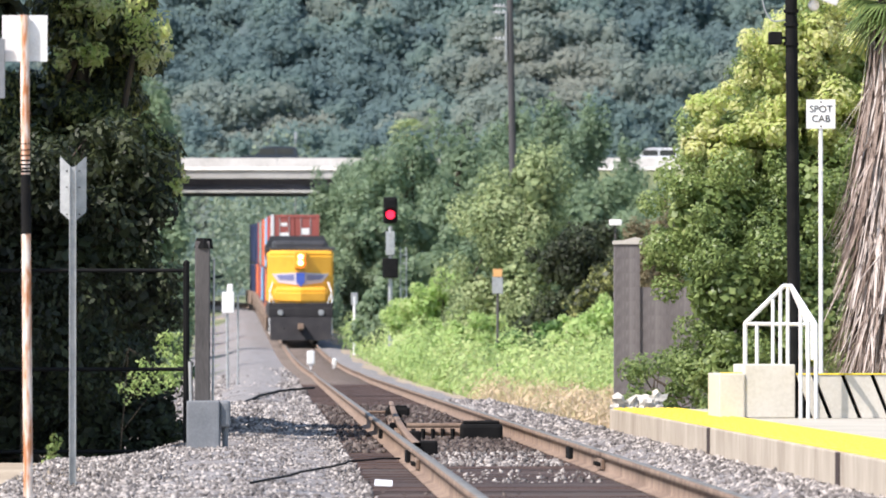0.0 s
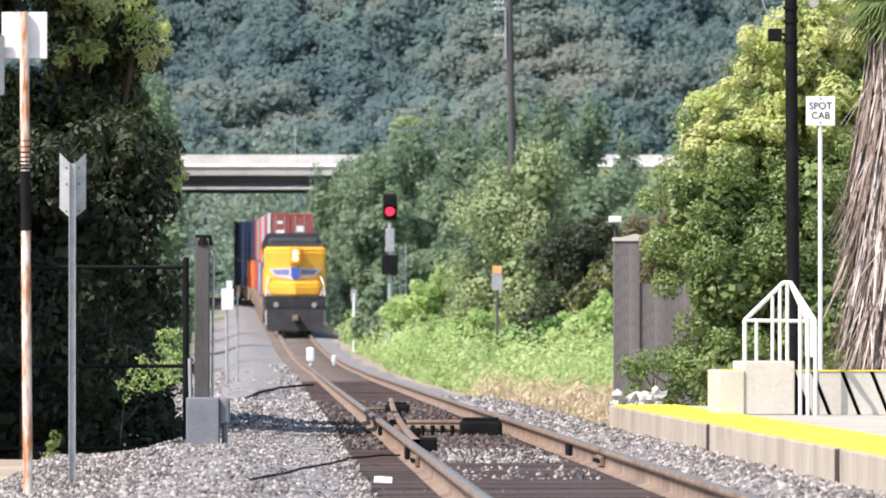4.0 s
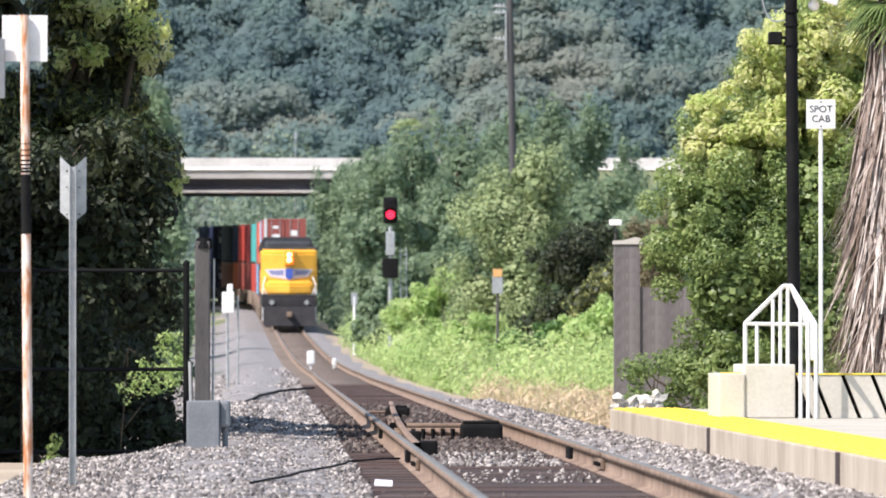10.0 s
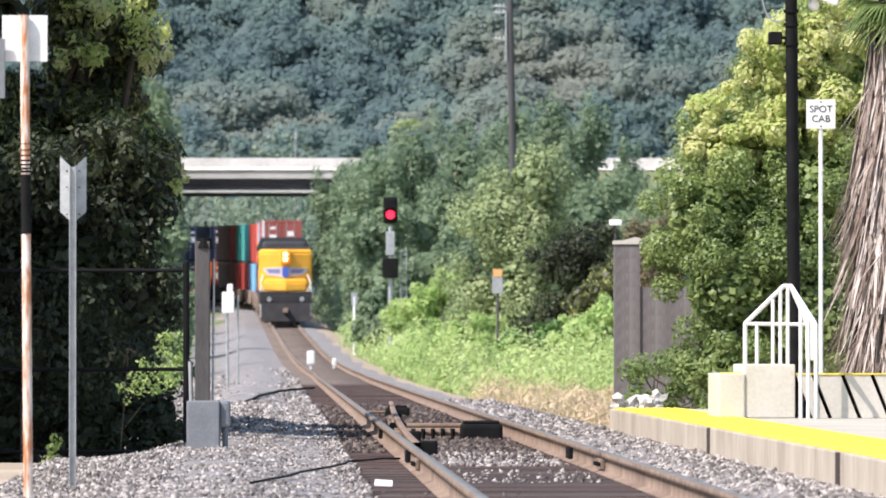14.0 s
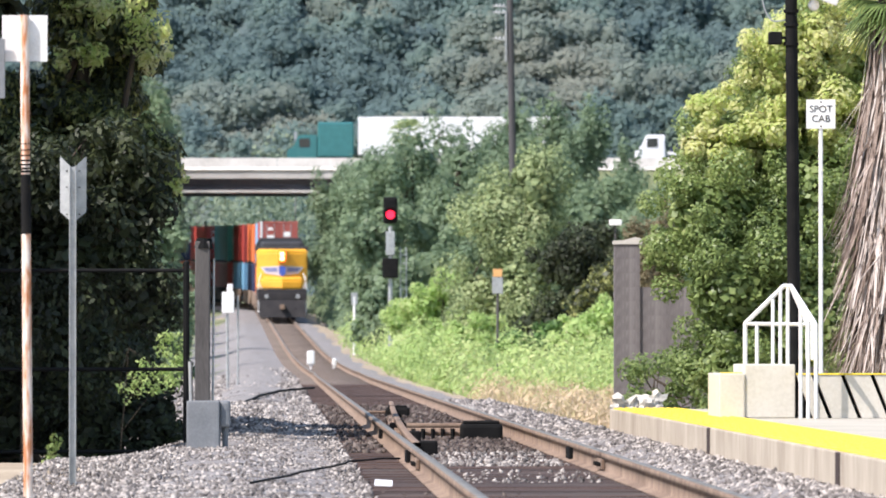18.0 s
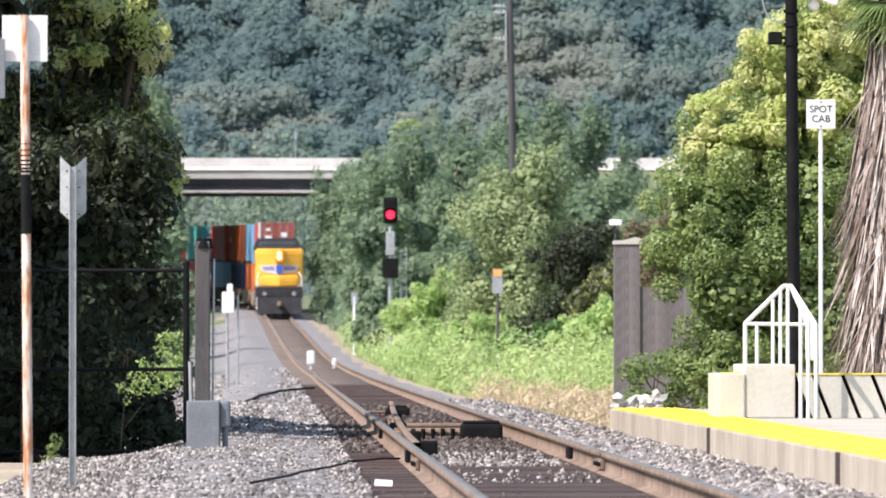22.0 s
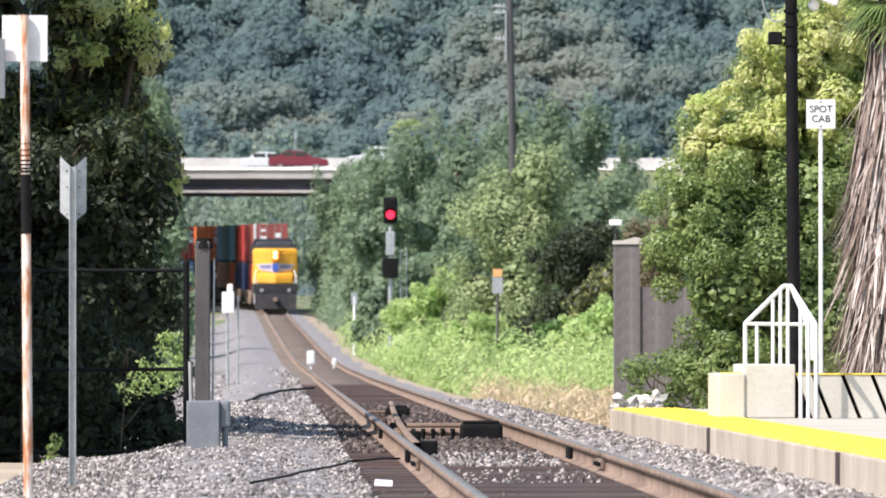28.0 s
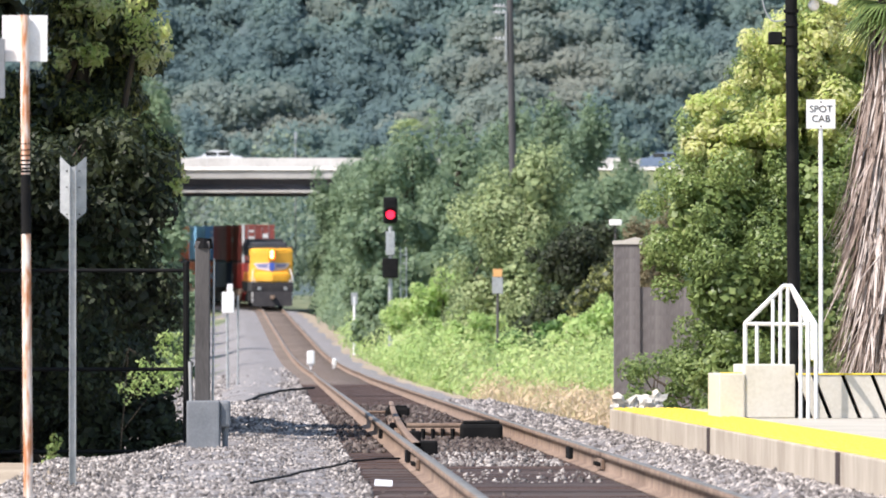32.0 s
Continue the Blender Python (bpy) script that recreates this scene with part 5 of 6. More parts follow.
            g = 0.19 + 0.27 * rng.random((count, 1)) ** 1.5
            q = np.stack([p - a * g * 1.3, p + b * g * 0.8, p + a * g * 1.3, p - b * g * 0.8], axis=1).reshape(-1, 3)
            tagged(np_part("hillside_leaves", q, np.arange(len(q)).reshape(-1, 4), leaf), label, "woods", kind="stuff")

    def wood(name, n, xs, ys, r, h, leaf, per, size, label, ruffle=0.7):
        qs, fs, k = [], [], 0
        for _ in range(n):
            y = ys[0] + (ys[1] - ys[0]) * rng.random()
            x = (xs[0] + (xs[1] - xs[0]) * rng.random()) * y / ys[0]
            rr = r * (0.5 + rng.random() ** 1.5)
            z = ground_z(x, y)
            hh = h * rr / r * (0.7 + 0.6 * rng.random())
            cl = []
            for _ in range(11):
                d = rng.normal(size=3)
                d /= np.linalg.norm(d)
                f = 0.3 + 0.25 * rng.random()
                cl.append((x + d[0] * rr * 0.7, y + d[1] * rr * 0.7, z + hh * 0.55 + d[2] * hh * 0.4, rr * f, rr * f, hh * 0.22))
            cl.append((x, y, z + hh * 0.4, rr * 0.7, rr * 0.7, hh * 0.4))
            q, f = leaf_arrays(rng, cl, per, size, 1.5, 0.0, ruffle)
            qs.append(q)
            fs.append(f + k)
            k += len(q)
        tagged(np_part(name, np.concatenate(qs), np.concatenate(fs), leaf), label, "woods", kind="stuff")

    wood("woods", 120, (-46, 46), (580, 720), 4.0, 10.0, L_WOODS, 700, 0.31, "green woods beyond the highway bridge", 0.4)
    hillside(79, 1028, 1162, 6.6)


build_woods()

# ---- train ----
M_LOCO = mat("loco_yellow", [(0.60, 0.28, 0.02), (0.74, 0.37, 0.03), (0.80, 0.43, 0.05)], 0.4, scale=1.2, fine=20, bump=0.05)
M_LOCOGREY = mat("loco_grey", [(0.022, 0.022, 0.026), (0.036, 0.036, 0.04), (0.06, 0.06, 0.062)], 0.6, scale=1, fine=20, bump=0.1)
M_GEAR = mat("running_gear", [(0.012, 0.011, 0.012), (0.022, 0.020, 0.022), (0.045, 0.040, 0.038)], 0.85, scale=2, fine=30)
M_BLUEPANE = mat("blue_pane", [(0.12, 0.14, 0.3), (0.2, 0.22, 0.38)], 0.2, scale=2, bump=0)
M_BAND = mat("pale_lavender_band", [(0.36, 0.34, 0.4), (0.46, 0.44, 0.5), (0.56, 0.53, 0.58)], 0.5, scale=2, fine=14, bump=0)
M_GLASS = mat("dark_glass", [(0.015, 0.02, 0.025), (0.03, 0.035, 0.04)], 0.06, scale=2, bump=0)


def wheel_parts(th, y, x_half=0.7525, r=0.5):
    for s in (-1, 1):
        bm = nb()
        rod(bm, (-0.07, 0, 0), (0.07, 0, 0), r, r, 18)
        rod(bm, (-s * 0.07, 0, 0), (-s * 0.10, 0, 0), r * 1.06, r * 1.06, 18)
        w = part("wheel", bm, M_GEAR, th)
        w.matrix_basis = pose(s * x_half, y, r)


def truck_parts(th, y, axles, r):
    for s in (-1, 1):
        bm = nb()
        L = max(abs(a) for a in axles) + 0.5
        side_prism(bm, [(y - L, r), (y - L, r + 0.25), (y - 0.5, r + 0.45), (y + 0.5, r + 0.45), (y + L, r + 0.25), (y + L, r), (y + 0.4, r - 0.12), (y - 0.4, r - 0.12)], s * 0.98 - 0.09, s * 0.98 + 0.09)
        part("truck_frame", bm, M_GEAR, th)
    for a in axles:
        wheel_parts(th, y + a, r=r)


def build_loco():
    th = thing("locomotive", pose(0, 0, 0), "yellow diesel locomotive with grey roof and lit headlight", "locomotive")
    bm = nb()
    box(bm, -1.5, 1.5, 0.7, 22.0, 1.25, 1.95, 0.04)
    part("frame", bm, M_GEAR, th)
    bm = nb()
    side_prism(bm, [(0.25, 0.22), (0.75, 0.22), (0.75, 1.3), (0.55, 1.3)], -1.42, 1.42)
    part("plow", bm, M_GEAR, th)
    bm = nb()
    box(bm, -0.14, 0.14, -0.15, 0.6, 0.72, 1.0, 0.04)
    part("coupler", bm, M_RUST, th)
    bm = nb()
    box(bm, -1.5, 1.5, 0.62, 0.72, 1.3, 1.72, 0.03)
    part("anticlimber", bm, M_GEAR, th)
    for x in (-0.75, -0.5, 0.5, 0.75):
        bm = nb()
        rod(bm, (x, 0.6, 1.2), (x * 1.05, 0.4, 0.75), 0.035, 0.035, 6)
        part("air_hose", bm, M_GEAR, th)
    for s in (-1, 1):
        bm = nb()
        rod(bm, (s * 0.95, 0.52, 1.5), (s * 0.95, 0.62, 1.5), 0.12, 0.14, 12)
        part("ditch_light", bm, M_GALV, th)
    def wedge(bm, depth, back):
        """Pushes the middle of the front forward, so that it has two faces."""
        bmesh.ops.bisect_plane(bm, geom=bm.verts[:] + bm.edges[:] + bm.faces[:], plane_co=(0, 0, 0), plane_no=(1, 0, 0))
        for v in bm.verts:
            if v.co.y < back:
                v.co.y -= depth * (1 - abs(v.co.x) / 1.55)
        return bm

    bm = nb()   # nose
    side_prism(bm, [(1.1, 1.95), (2.7, 1.95), (2.7, 2.72), (1.45, 2.66), (1.15, 2.5)], -1.25, 1.25)
    bmesh.ops.bevel(bm, geom=list(bm.edges), offset=0.1, segments=2, affect="EDGES")
    part("nose", wedge(bm, 0.5, 2.0), M_LOCO, th)
    bm = nb()   # cab
    side_prism(bm, [(2.45, 1.95), (5.2, 1.95), (5.2, 4.4), (2.85, 4.4), (2.55, 4.2), (2.5, 3.3), (2.45, 2.7)], -1.55, 1.55)
    bmesh.ops.bevel(bm, geom=list(bm.edges), offset=0.1, segments=2, affect="EDGES")
    cab = part("cab", wedge(bm, 0.66, 3.5), M_LOCO, th)
    for s in (-1, 1):
        turned = pose(0, 1.82, 0, 0, 0, s * 23.0)
        bm = nb()
        prism(bm, [(s * 0.06, 2.76), (s * 1.1, 2.9), (s * 1.42, 3.3), (s * 0.06, 3.36)], -0.06, 0.05)
        part("windscreen_frame", bm, M_BAND, cab, "white band round the windscreens").matrix_basis = turned
        bm = nb()
        prism(bm, [(s * 0.3, 2.98), (s * 1.0, 3.02), (s * 1.2, 3.24), (s * 0.3, 3.27)], -0.075, 0.0)
        part("windscreen", bm, M_BLUEPANE, cab, "blue-grey pane").matrix_basis = turned
        bm = nb()
        box(bm, s * 1.56 - 0.03, s * 1.56 + 0.03, 3.1, 4.7, 3.3, 3.9, 0.02)
        part("side_window", bm, M_GLASS, cab)
    bm = nb()
    prism(bm, [(-0.2, 3.36), (-0.2, 2.9), (0, 2.7), (0.2, 2.9), (0.2, 3.36)], 1.70, 2.1)
    part("badge_shield", bm, mat("blue_badge", [(0.03, 0.07, 0.35), (0.06, 0.12, 0.5)], 0.4, bump=0), cab, "blue shield badge")
    bm = nb()
    box(bm, -0.3, 0.3, 1.72, 2.4, 3.55, 4.36, 0.06)
    hl = part("headlight_housing", bm, M_LOCO, cab)
    # the wider ring is no lamp: it glows to draw the amber halo
    lit, ring = glow_mat("headlight_glow", (1.0, 0.5, 0.16), 7.0), glow_mat("headlight_halo_glow", (1.0, 0.12, 0.02), 1.8)
    for z in (3.82, 4.1):
        bm = nb()
        rod(bm, (0, 1.68, z), (0, 1.73, z), 0.21, 0.21, 16)
        part("headlight_halo", bm, ring, hl, "amber ring glowing as the halo of the headlight")
        bm = nb()
        rod(bm, (0, 1.65, z), (0, 1.68, z), 0.12, 0.12, 16)
        part("headlight", bm, lit, hl, "glowing amber headlight")
    for s in (-1, 1):
        bm = nb()
        rod(bm, (s * 1.45, 0.95, 1.6), (s * 1.45, 0.95, 2.45), 0.03)
        rod(bm, (s * 1.45, 0.95, 2.45), (s * 1.3, 2.3, 2.9), 0.03)
        rod(bm, (s * 1.45, 0.75, 0.5), (s * 1.47, 0.75, 2.2), 0.03)
        rod(bm, (s * 1.1, 0.8, 1.6), (s * 1.45, 0.95, 2.4), 0.025)
        part("handrail", bm, M_WHITE, th, "white handrail")
        bm = nb()
        for k in range(4):
            box(bm, s * 1.3 - 0.18, s * 1.3 + 0.18, 0.75, 1.1, 0.35 + 0.3 * k, 0.39 + 0.3 * k)
        part("steps", bm, M_GEAR, th)
        bm = nb()
        for k in range(9):
            rod(bm, (s * 1.47, 6 + 1.7 * k, 1.6), (s * 1.47, 6 + 1.7 * k, 2.6), 0.02, 0.02, 6)
        rod(bm, (s * 1.47, 5.3, 2.6), (s * 1.47, 20.5, 2.6), 0.02, 0.02, 6)
        part("side_rail", bm, M_LOCO, th)
    bm = nb()
    box(bm, -1.0, 1.0, 5.2, 20.6, 1.6, 3.8, 0.05)
    hood = part("hood", bm, M_LOCO, th)
    bm = nb()
    box(bm, -1.25, 1.25, 5.25, 20.6, 3.8, 4.85, 0.15)
    part("hood_roof", bm, M_LOCOGREY, hood, "grey roof")
    bm = nb()
    prism(bm, [(-1.5, 3.9), (1.5, 3.9), (1.6, 4.5), (1.3, 5.1), (-1.3, 5.1), (-1.6, 4.5)], 16.0, 20.5)
    part("radiator", bm, M_LOCOGREY, hood, "grey flared radiator")
    bm = nb()
    box(bm, -1.45, 1.45, 8.5, 14.0, 0.45, 1.25, 0.15)
    part("fuel_tank", bm, M_GEAR, th)
    for y in (4.6, 18.0):
        truck_parts(th, y, (-1.9, 0.0, 1.9), 0.5)
    bm = nb()
    box(bm, -1.62, 1.62, 2.9, 5.0, 4.38, 4.55, 0.04)
    part("cab_roof", bm, M_LOCOGREY, cab, "grey cab roof")
    bm = nb()
    rod(bm, (0.5, 4, 4.5), (0.5, 4, 4.95), 0.02)
    part("antenna", bm, M_LOCOGREY, cab)
    bm = nb()
    rod(bm, (-0.4, 3.6, 4.72), (-0.4, 3.2, 4.75), 0.05, 0.08, 8)
    part("horn", bm, M_LOCOGREY, cab)
    return th


def container_mat(name, c):
    d = tuple(v * 0.7 for v in c)
    l = tuple(min(1, v * 1.2 + 0.02) for v in c)
    return mat(name, [d, c, l], 0.5, scale=0.8, fine=14, bump=0.08)


def build_container(material, label, corner=None):
    """A corrugated box, doors towards -y; 12.2 m long."""
    th = thing("shipping_container", pose(0, 0, 0), label, "container", "containers on the train")
    half, n, y0 = 1.2, 44, 0.1
    for s in (-1, 1):
        bm = nb()
        vs = []
        for k in range(n * 2 + 1):
            y = y0 + 12.0 * k / (2 * n)
            x = s * (half - 0.035 * (k // 1 % 2))
            vs.append((bm.verts.new((x, y, 0.14)), bm.verts.new((x, y, 2.76))))
        for a, b in zip(vs, vs[1:]):
            bm.faces.new((a[0], b[0], b[1], a[1]))
        part("side_wall", bm, material, th)
    bm = nb()
    box(bm, -1.2, 1.2, 0.02, 12.18, 2.74, 2.88, 0.02)
    part("roof", bm, material, th)
    bm = nb()
    box(bm, -1.2, 1.2, 0.02, 12.18, 0, 0.16, 0.02)
    part("base", bm, M_GEAR, th)
    for x in (-1.21, 1.07):
        for y in (0.0, 12.05):
            bm = nb()
            # the pale post puts the bright sunlit corner into the colour
            pale = corner and x < 0 and y == 0
            box(bm, x - (0.01 if pale else 0), x + 0.15, y, y + (0.7 if pale else 0.15), 0, 2.9, 0.01)
            part("corner_post", bm, corner if pale else material, th, "corner post coloured white for its sunlit edge" if pale else "")
    for s in (-1, 1):
        bm = nb()
        box(bm, min(s * 0.02, s * 1.07), max(s * 0.02, s * 1.07), 0.05, 0.11, 0.14, 2.76, 0.01)
        door = part("door", bm, material, th)
        for x in (0.3, 0.78):
            bm = nb()
            rod(bm, (s * x, 0.03, 0.15), (s * x, 0.03, 2.75), 0.022, 0.022, 6)
            part("lock_bar", bm, M_GALV, door)
    for x, z, w, h in ((0.52, 2.05, 0.2, 0.16), (-0.55, 1.75, 0.24, 0.24), (0.5, 1.5, 0.16, 0.12), (-0.55, 2.4, 0.16, 0.08)):
        bm = nb()
        box(bm, x - w, x + w, 0.035, 0.048, z - h, z + h)
        part("marking_panel", bm, M_WHITE, th, "white marking panel")
    bm = nb()
    box(bm, -1.15, 1.15, 12.06, 12.12, 0.14, 2.76)
    part("front_wall", bm, material, th)
    return th


def build_well_car():
    th = thing("well_car", pose(0, 0, 0), "dark steel well car of a container train", "rail car", "cars of the container train")
    for s in (-1, 1):
        bm = nb()
        side_prism(bm, [(1.0, 1.0), (3.2, 0.35), (14.8, 0.35), (17.0, 1.0), (17.0, 1.25), (14.9, 1.3), (3.1, 1.3), (1.0, 1.25)], s * 1.42 - 0.06, s * 1.42 + 0.06)
        part("side_sill", bm, M_RUST, th)
    bm = nb()
    box(bm, -1.4, 1.4, 2.9, 15.1, 0.3, 0.38)
    part("well_floor", bm, M_GEAR, th)
    for y0, y1 in ((0.2, 2.6), (15.4, 17.8)):
        bm = nb()
        box(bm, -1.35, 1.35, y0, y1, 1.05, 1.25, 0.03)
        part("platform", bm, M_RUST, th)
    for y in (1.4, 16.6):
        truck_parts(th, y, (-0.85, 0.85), 0.42)
    for y0, y1 in ((-0.35, 0.3), (17.7, 18.35)):
        bm = nb()
        box(bm, -0.12, 0.12, y0, y1, 0.72, 0.98, 0.03)
        part("coupler", bm, M_GEAR, th)
    return th


C_RED = container_mat("red_container", (0.42, 0.06, 0.05))
C_BROWN = container_mat("brown_red_container", (0.3, 0.075, 0.06))
C_ORANGE = container_mat("orange_container", (0.7, 0.17, 0.06))
C_BLUE = container_mat("blue_container", (0.2, 0.42, 0.62))
C_TEAL = container_mat("teal_container", (0.08, 0.36, 0.34))
C_WHITE = container_mat("white_container", (0.6, 0.6, 0.6))
C_NAVY = container_mat("navy_container", (0.03, 0.04, 0.09))
C_TAN = container_mat("tan_container", (0.4, 0.3, 0.2))
# navy on the last two cars puts the bridge shade into the paint
LOAD = [(C_RED, C_BROWN, "red", "brown-red"), (C_NAVY, C_RED, "navy", "red"), (C_ORANGE, C_BLUE, "orange", "light blue"), (C_NAVY, C_ORANGE, "navy", "orange"), (C_BLUE, C_RED, "blue", "red"),
        (C_RED, C_TEAL, "red", "teal"), (C_BROWN, C_RED, "brown-red", "red"), (C_ORANGE, C_NAVY, "orange", "navy"), (C_NAVY, C_NAVY, "navy", "navy")]
LOCO = build_loco()
CARS = []
for lower, upper, ln, un in LOAD:
    if not CARS:
        car = build_well_car()
    else:
        car = copy_thing(CARS[0][0], pose(0, 0, 0))
    CARS.append((car, build_container(lower, ln + " corrugated steel container in the well car"), build_container(upper, un + " corrugated steel container stacked on another", None if CARS else C_WHITE)))

# ---- road vehicles ----
M_TYRE = mat("tyre_rubber", [(0.015, 0.015, 0.015), (0.03, 0.03, 0.03)], 0.9)


def vehicle_wheels(th, ys, half, r):
    for y in ys:
        for s in (-1, 1):
            bm = nb()
            rod(bm, (s * half - 0.1, 0, 0), (s * half + 0.1, 0, 0), r, r, 16)
            w = part("wheel", bm, M_TYRE, th)
            w.matrix_basis = pose(0, y, r)
            bm = nb()
            rod(bm, (s * (half + 0.09), 0, 0), (s * (half + 0.115), 0, 0), r * 0.6, r * 0.6, 12)
            part("rim", bm, M_GALV, w)


def car_body(th, paint, body, cabin, half, glass_z):
    bm = nb()
    side_prism(bm, body, -half, half)
    bmesh.ops.bevel(bm, geom=list(bm.edges), offset=0.07, segments=2, affect="EDGES")
    part("body", bm, paint, th)
    bm = nb()
    side_prism(bm, cabin, -half + 0.12, half - 0.12)
    bmesh.ops.bevel(bm, geom=list(bm.edges), offset=0.05, segments=2, affect="EDGES")
    part("cabin", bm, paint, th)
    ys = [p[0] for p in cabin]
    mid = (min(ys) + max(ys)) / 2
    for s in (-1, 1):
        for a, b in ((min(ys) + 0.45, mid - 0.06), (mid + 0.06, max(ys) - 0.4)):
            bm = nb()
            box(bm, s * (half - 0.12) - 0.015, s * (half - 0.12) + 0.015, a, b, glass_z[0], glass_z[1], 0.01)
            part("side_window", bm, M_GLASS, th)
    for s in (-1, 1):
        bm = nb()
        box(bm, s * half * 0.72 - 0.14, s * half * 0.72 + 0.14, min(p[0] for p in body) - 0.015, min(p[0] for p in body) + 0.06, 0.65, 0.78, 0.02)
        part("headlamp", bm, M_WHITE, th)


def sedan(paint, label):
    """Nose towards -y."""
    th = thing("car", pose(0, 0, 0), label, "car", "traffic on the highway")
    car_body(th, paint, [(-2.3, 0.3), (2.3, 0.3), (2.35, 0.75), (2.2, 1.0), (1.0, 1.05), (-1.0, 0.98), (-2.2, 0.8), (-2.35, 0.6)],
             [(-1.1, 0.95), (1.7, 0.98), (1.1, 1.42), (0.2, 1.48), (-0.4, 1.42)], 0.9, (1.03, 1.36))
    vehicle_wheels(th, (-1.4, 1.4), 0.78, 0.33)
    return th


def suv(paint, label):
    th = thing("car", pose(0, 0, 0), label, "car", "traffic on the highway")
    car_body(th, paint, [(-2.35, 0.35), (2.35, 0.35), (2.4, 1.05), (2.3, 1.12), (-1.0, 1.1), (-2.2, 1.0), (-2.4, 0.7)],
             [(-1.2, 1.05), (2.3, 1.05), (2.15, 1.7), (1.9, 1.78), (-0.2, 1.78), (-0.5, 1.7)], 0.95, (1.15, 1.62))
    vehicle_wheels(th, (-1.45, 1.45), 0.82, 0.37)
    return th


def pickup(paint, label):
    th = thing("pickup_truck", pose(0, 0, 0), label, "pickup", "traffic on the highway")
    car_body(th, paint, [(-2.8, 0.4), (2.8, 0.4), (2.85, 1.15), (0.9, 1.15), (-1.2, 1.15), (-2.6, 1.08), (-2.85, 0.75)],
             [(-1.4, 1.1), (0.95, 1.1), (0.85, 1.75), (0.6, 1.85), (-0.4, 1.85), (-0.8, 1.75)], 0.97, (1.2, 1.7))
    vehicle_wheels(th, (-1.75, 1.75), 0.84, 0.4)
    return th


def van(paint, label):
    th = thing("van", pose(0, 0, 0), label, "van", "traffic on the highway")
    car_body(th, paint, [(-2.9, 0.4), (2.9, 0.4), (2.95, 1.3), (-1.6, 1.3), (-2.7, 1.1), (-2.95, 0.8)],
             [(-1.9, 1.2), (2.95, 1.2), (2.9, 2.15), (2.7, 2.25), (-0.8, 2.25), (-1.2, 2.1)], 1.0, (1.4, 1.9))
    vehicle_wheels(th, (-1.9, 1.9), 0.86, 0.38)
    return th


def box_truck(paint, length, top, label, art=None, trailer=False, cargo=None):
    """Cab towards -y, cargo box behind; art paints plain shapes on its sides."""
    th = thing("truck", pose(0, 0, 0), label, "truck", "traffic on the highway")
    cab0 = -length / 2 - (2.6 if not trailer else 5.6)
    box0 = -length / 2
    bm = nb()
    side_prism(bm, [(cab0, 0.6), (cab0 + 2.4, 0.6), (cab0 + 2.4, 2.7), (cab0 + 0.9, 2.7), (cab0 + 0.5, 1.75), (cab0, 1.5)], -1.1, 1.1)
    bmesh.ops.bevel(bm, geom=list(bm.edges), offset=0.1, segments=2, affect="EDGES")
    cab = part("cab", bm, paint, th)
    for s in (-1, 1):
        bm = nb()
        box(bm, s * 1.1 - 0.02, s * 1.1 + 0.02, cab0 + 0.95, cab0 + 1.8, 1.7, 2.4, 0.01)
        part("side_window", bm, M_GLASS, cab)
    if trailer:
        bm = nb()
        box(bm, -1.15, 1.15, cab0 + 2.4, cab0 + 5.25, 0.9, 3.7, 0.15)
        part("sleeper", bm, paint, th)
    bm = nb()
    box(bm, -0.45, 0.45, cab0 + 0.3, length / 2, 0.6, 1.0, 0.03)
    part("chassis", bm, M_GEAR, th)
    if top:
        bm = nb()
        box(bm, -1.28, 1.28, box0, length / 2, 1.1, top, 0.05)
        cb = part("cargo_box", bm, cargo or M_WHITE, th)
        if art:
            for s in (-1, 1):
                for r0, r1, n, out, colour, what in ((1.05, 1.45, 12, 0.0, art[0], "red painted burst"), (0.72, 0.72, 20, 0.004, art[1], "yellow painted disc")):
                    bm = nb()
                    ring = [(-1.2 + (r0, r1)[k % 2] * math.cos(k * 2 * math.pi / n), (1.1 + top) / 2 - 0.1 + (r0, r1)[k % 2] * 0.9 * math.sin(k * 2 * math.pi / n)) for k in range(n)]
                    side_prism(bm, ring, min(s * 1.28, s * (1.286 + out)), max(s * 1.28, s * (1.286 + out)))
                    part("painted_shape", bm, colour, cb, what)
    else:
        bm = nb()
        box(bm, -1.25, 1.25, box0, length / 2, 1.1, 1.35, 0.03)
        bed = part("flat_bed", bm, M_WHITE, th)
        bm = nb()
        rng = np.random.default_rng(int(length * 10))
        tops = [(box0 + 0.2 + (length - 0.4) * k / 9, 1.55 + 0.75 * rng.random() * (0.35 + math.sin(math.pi * (k + 0.5) / 10))) for k in range(10)]
        side_prism(bm, tops + [(tops[-1][0], 1.36), (tops[0][0], 1.36)], -1.12, 1.12)
        bmesh.ops.bevel(bm, geom=list(bm.edges), offset=0.05, segments=2, affect="EDGES")
        part("load", bm, cargo or C_WHITE, bed, "wrapped load")
    for y in ([cab0 + 0.9, length / 2 - 1.6] + ([cab0 + 3.6, length / 2 - 2.8] if trailer else [])):
        vehicle_wheels(th, (y,), 0.98, 0.5)
    return th


P_WHITE = mat("white_car_paint", [(0.7, 0.7, 0.7), (0.8, 0.8, 0.8)], 0.25, bump=0)
P_DARK = mat("dark_blue_car_paint", [(0.02, 0.03, 0.045), (0.035, 0.045, 0.065)], 0.25, bump=0)
P_RED = mat("red_car_paint", [(0.45, 0.02, 0.03), (0.6, 0.03, 0.04)], 0.25, bump=0)
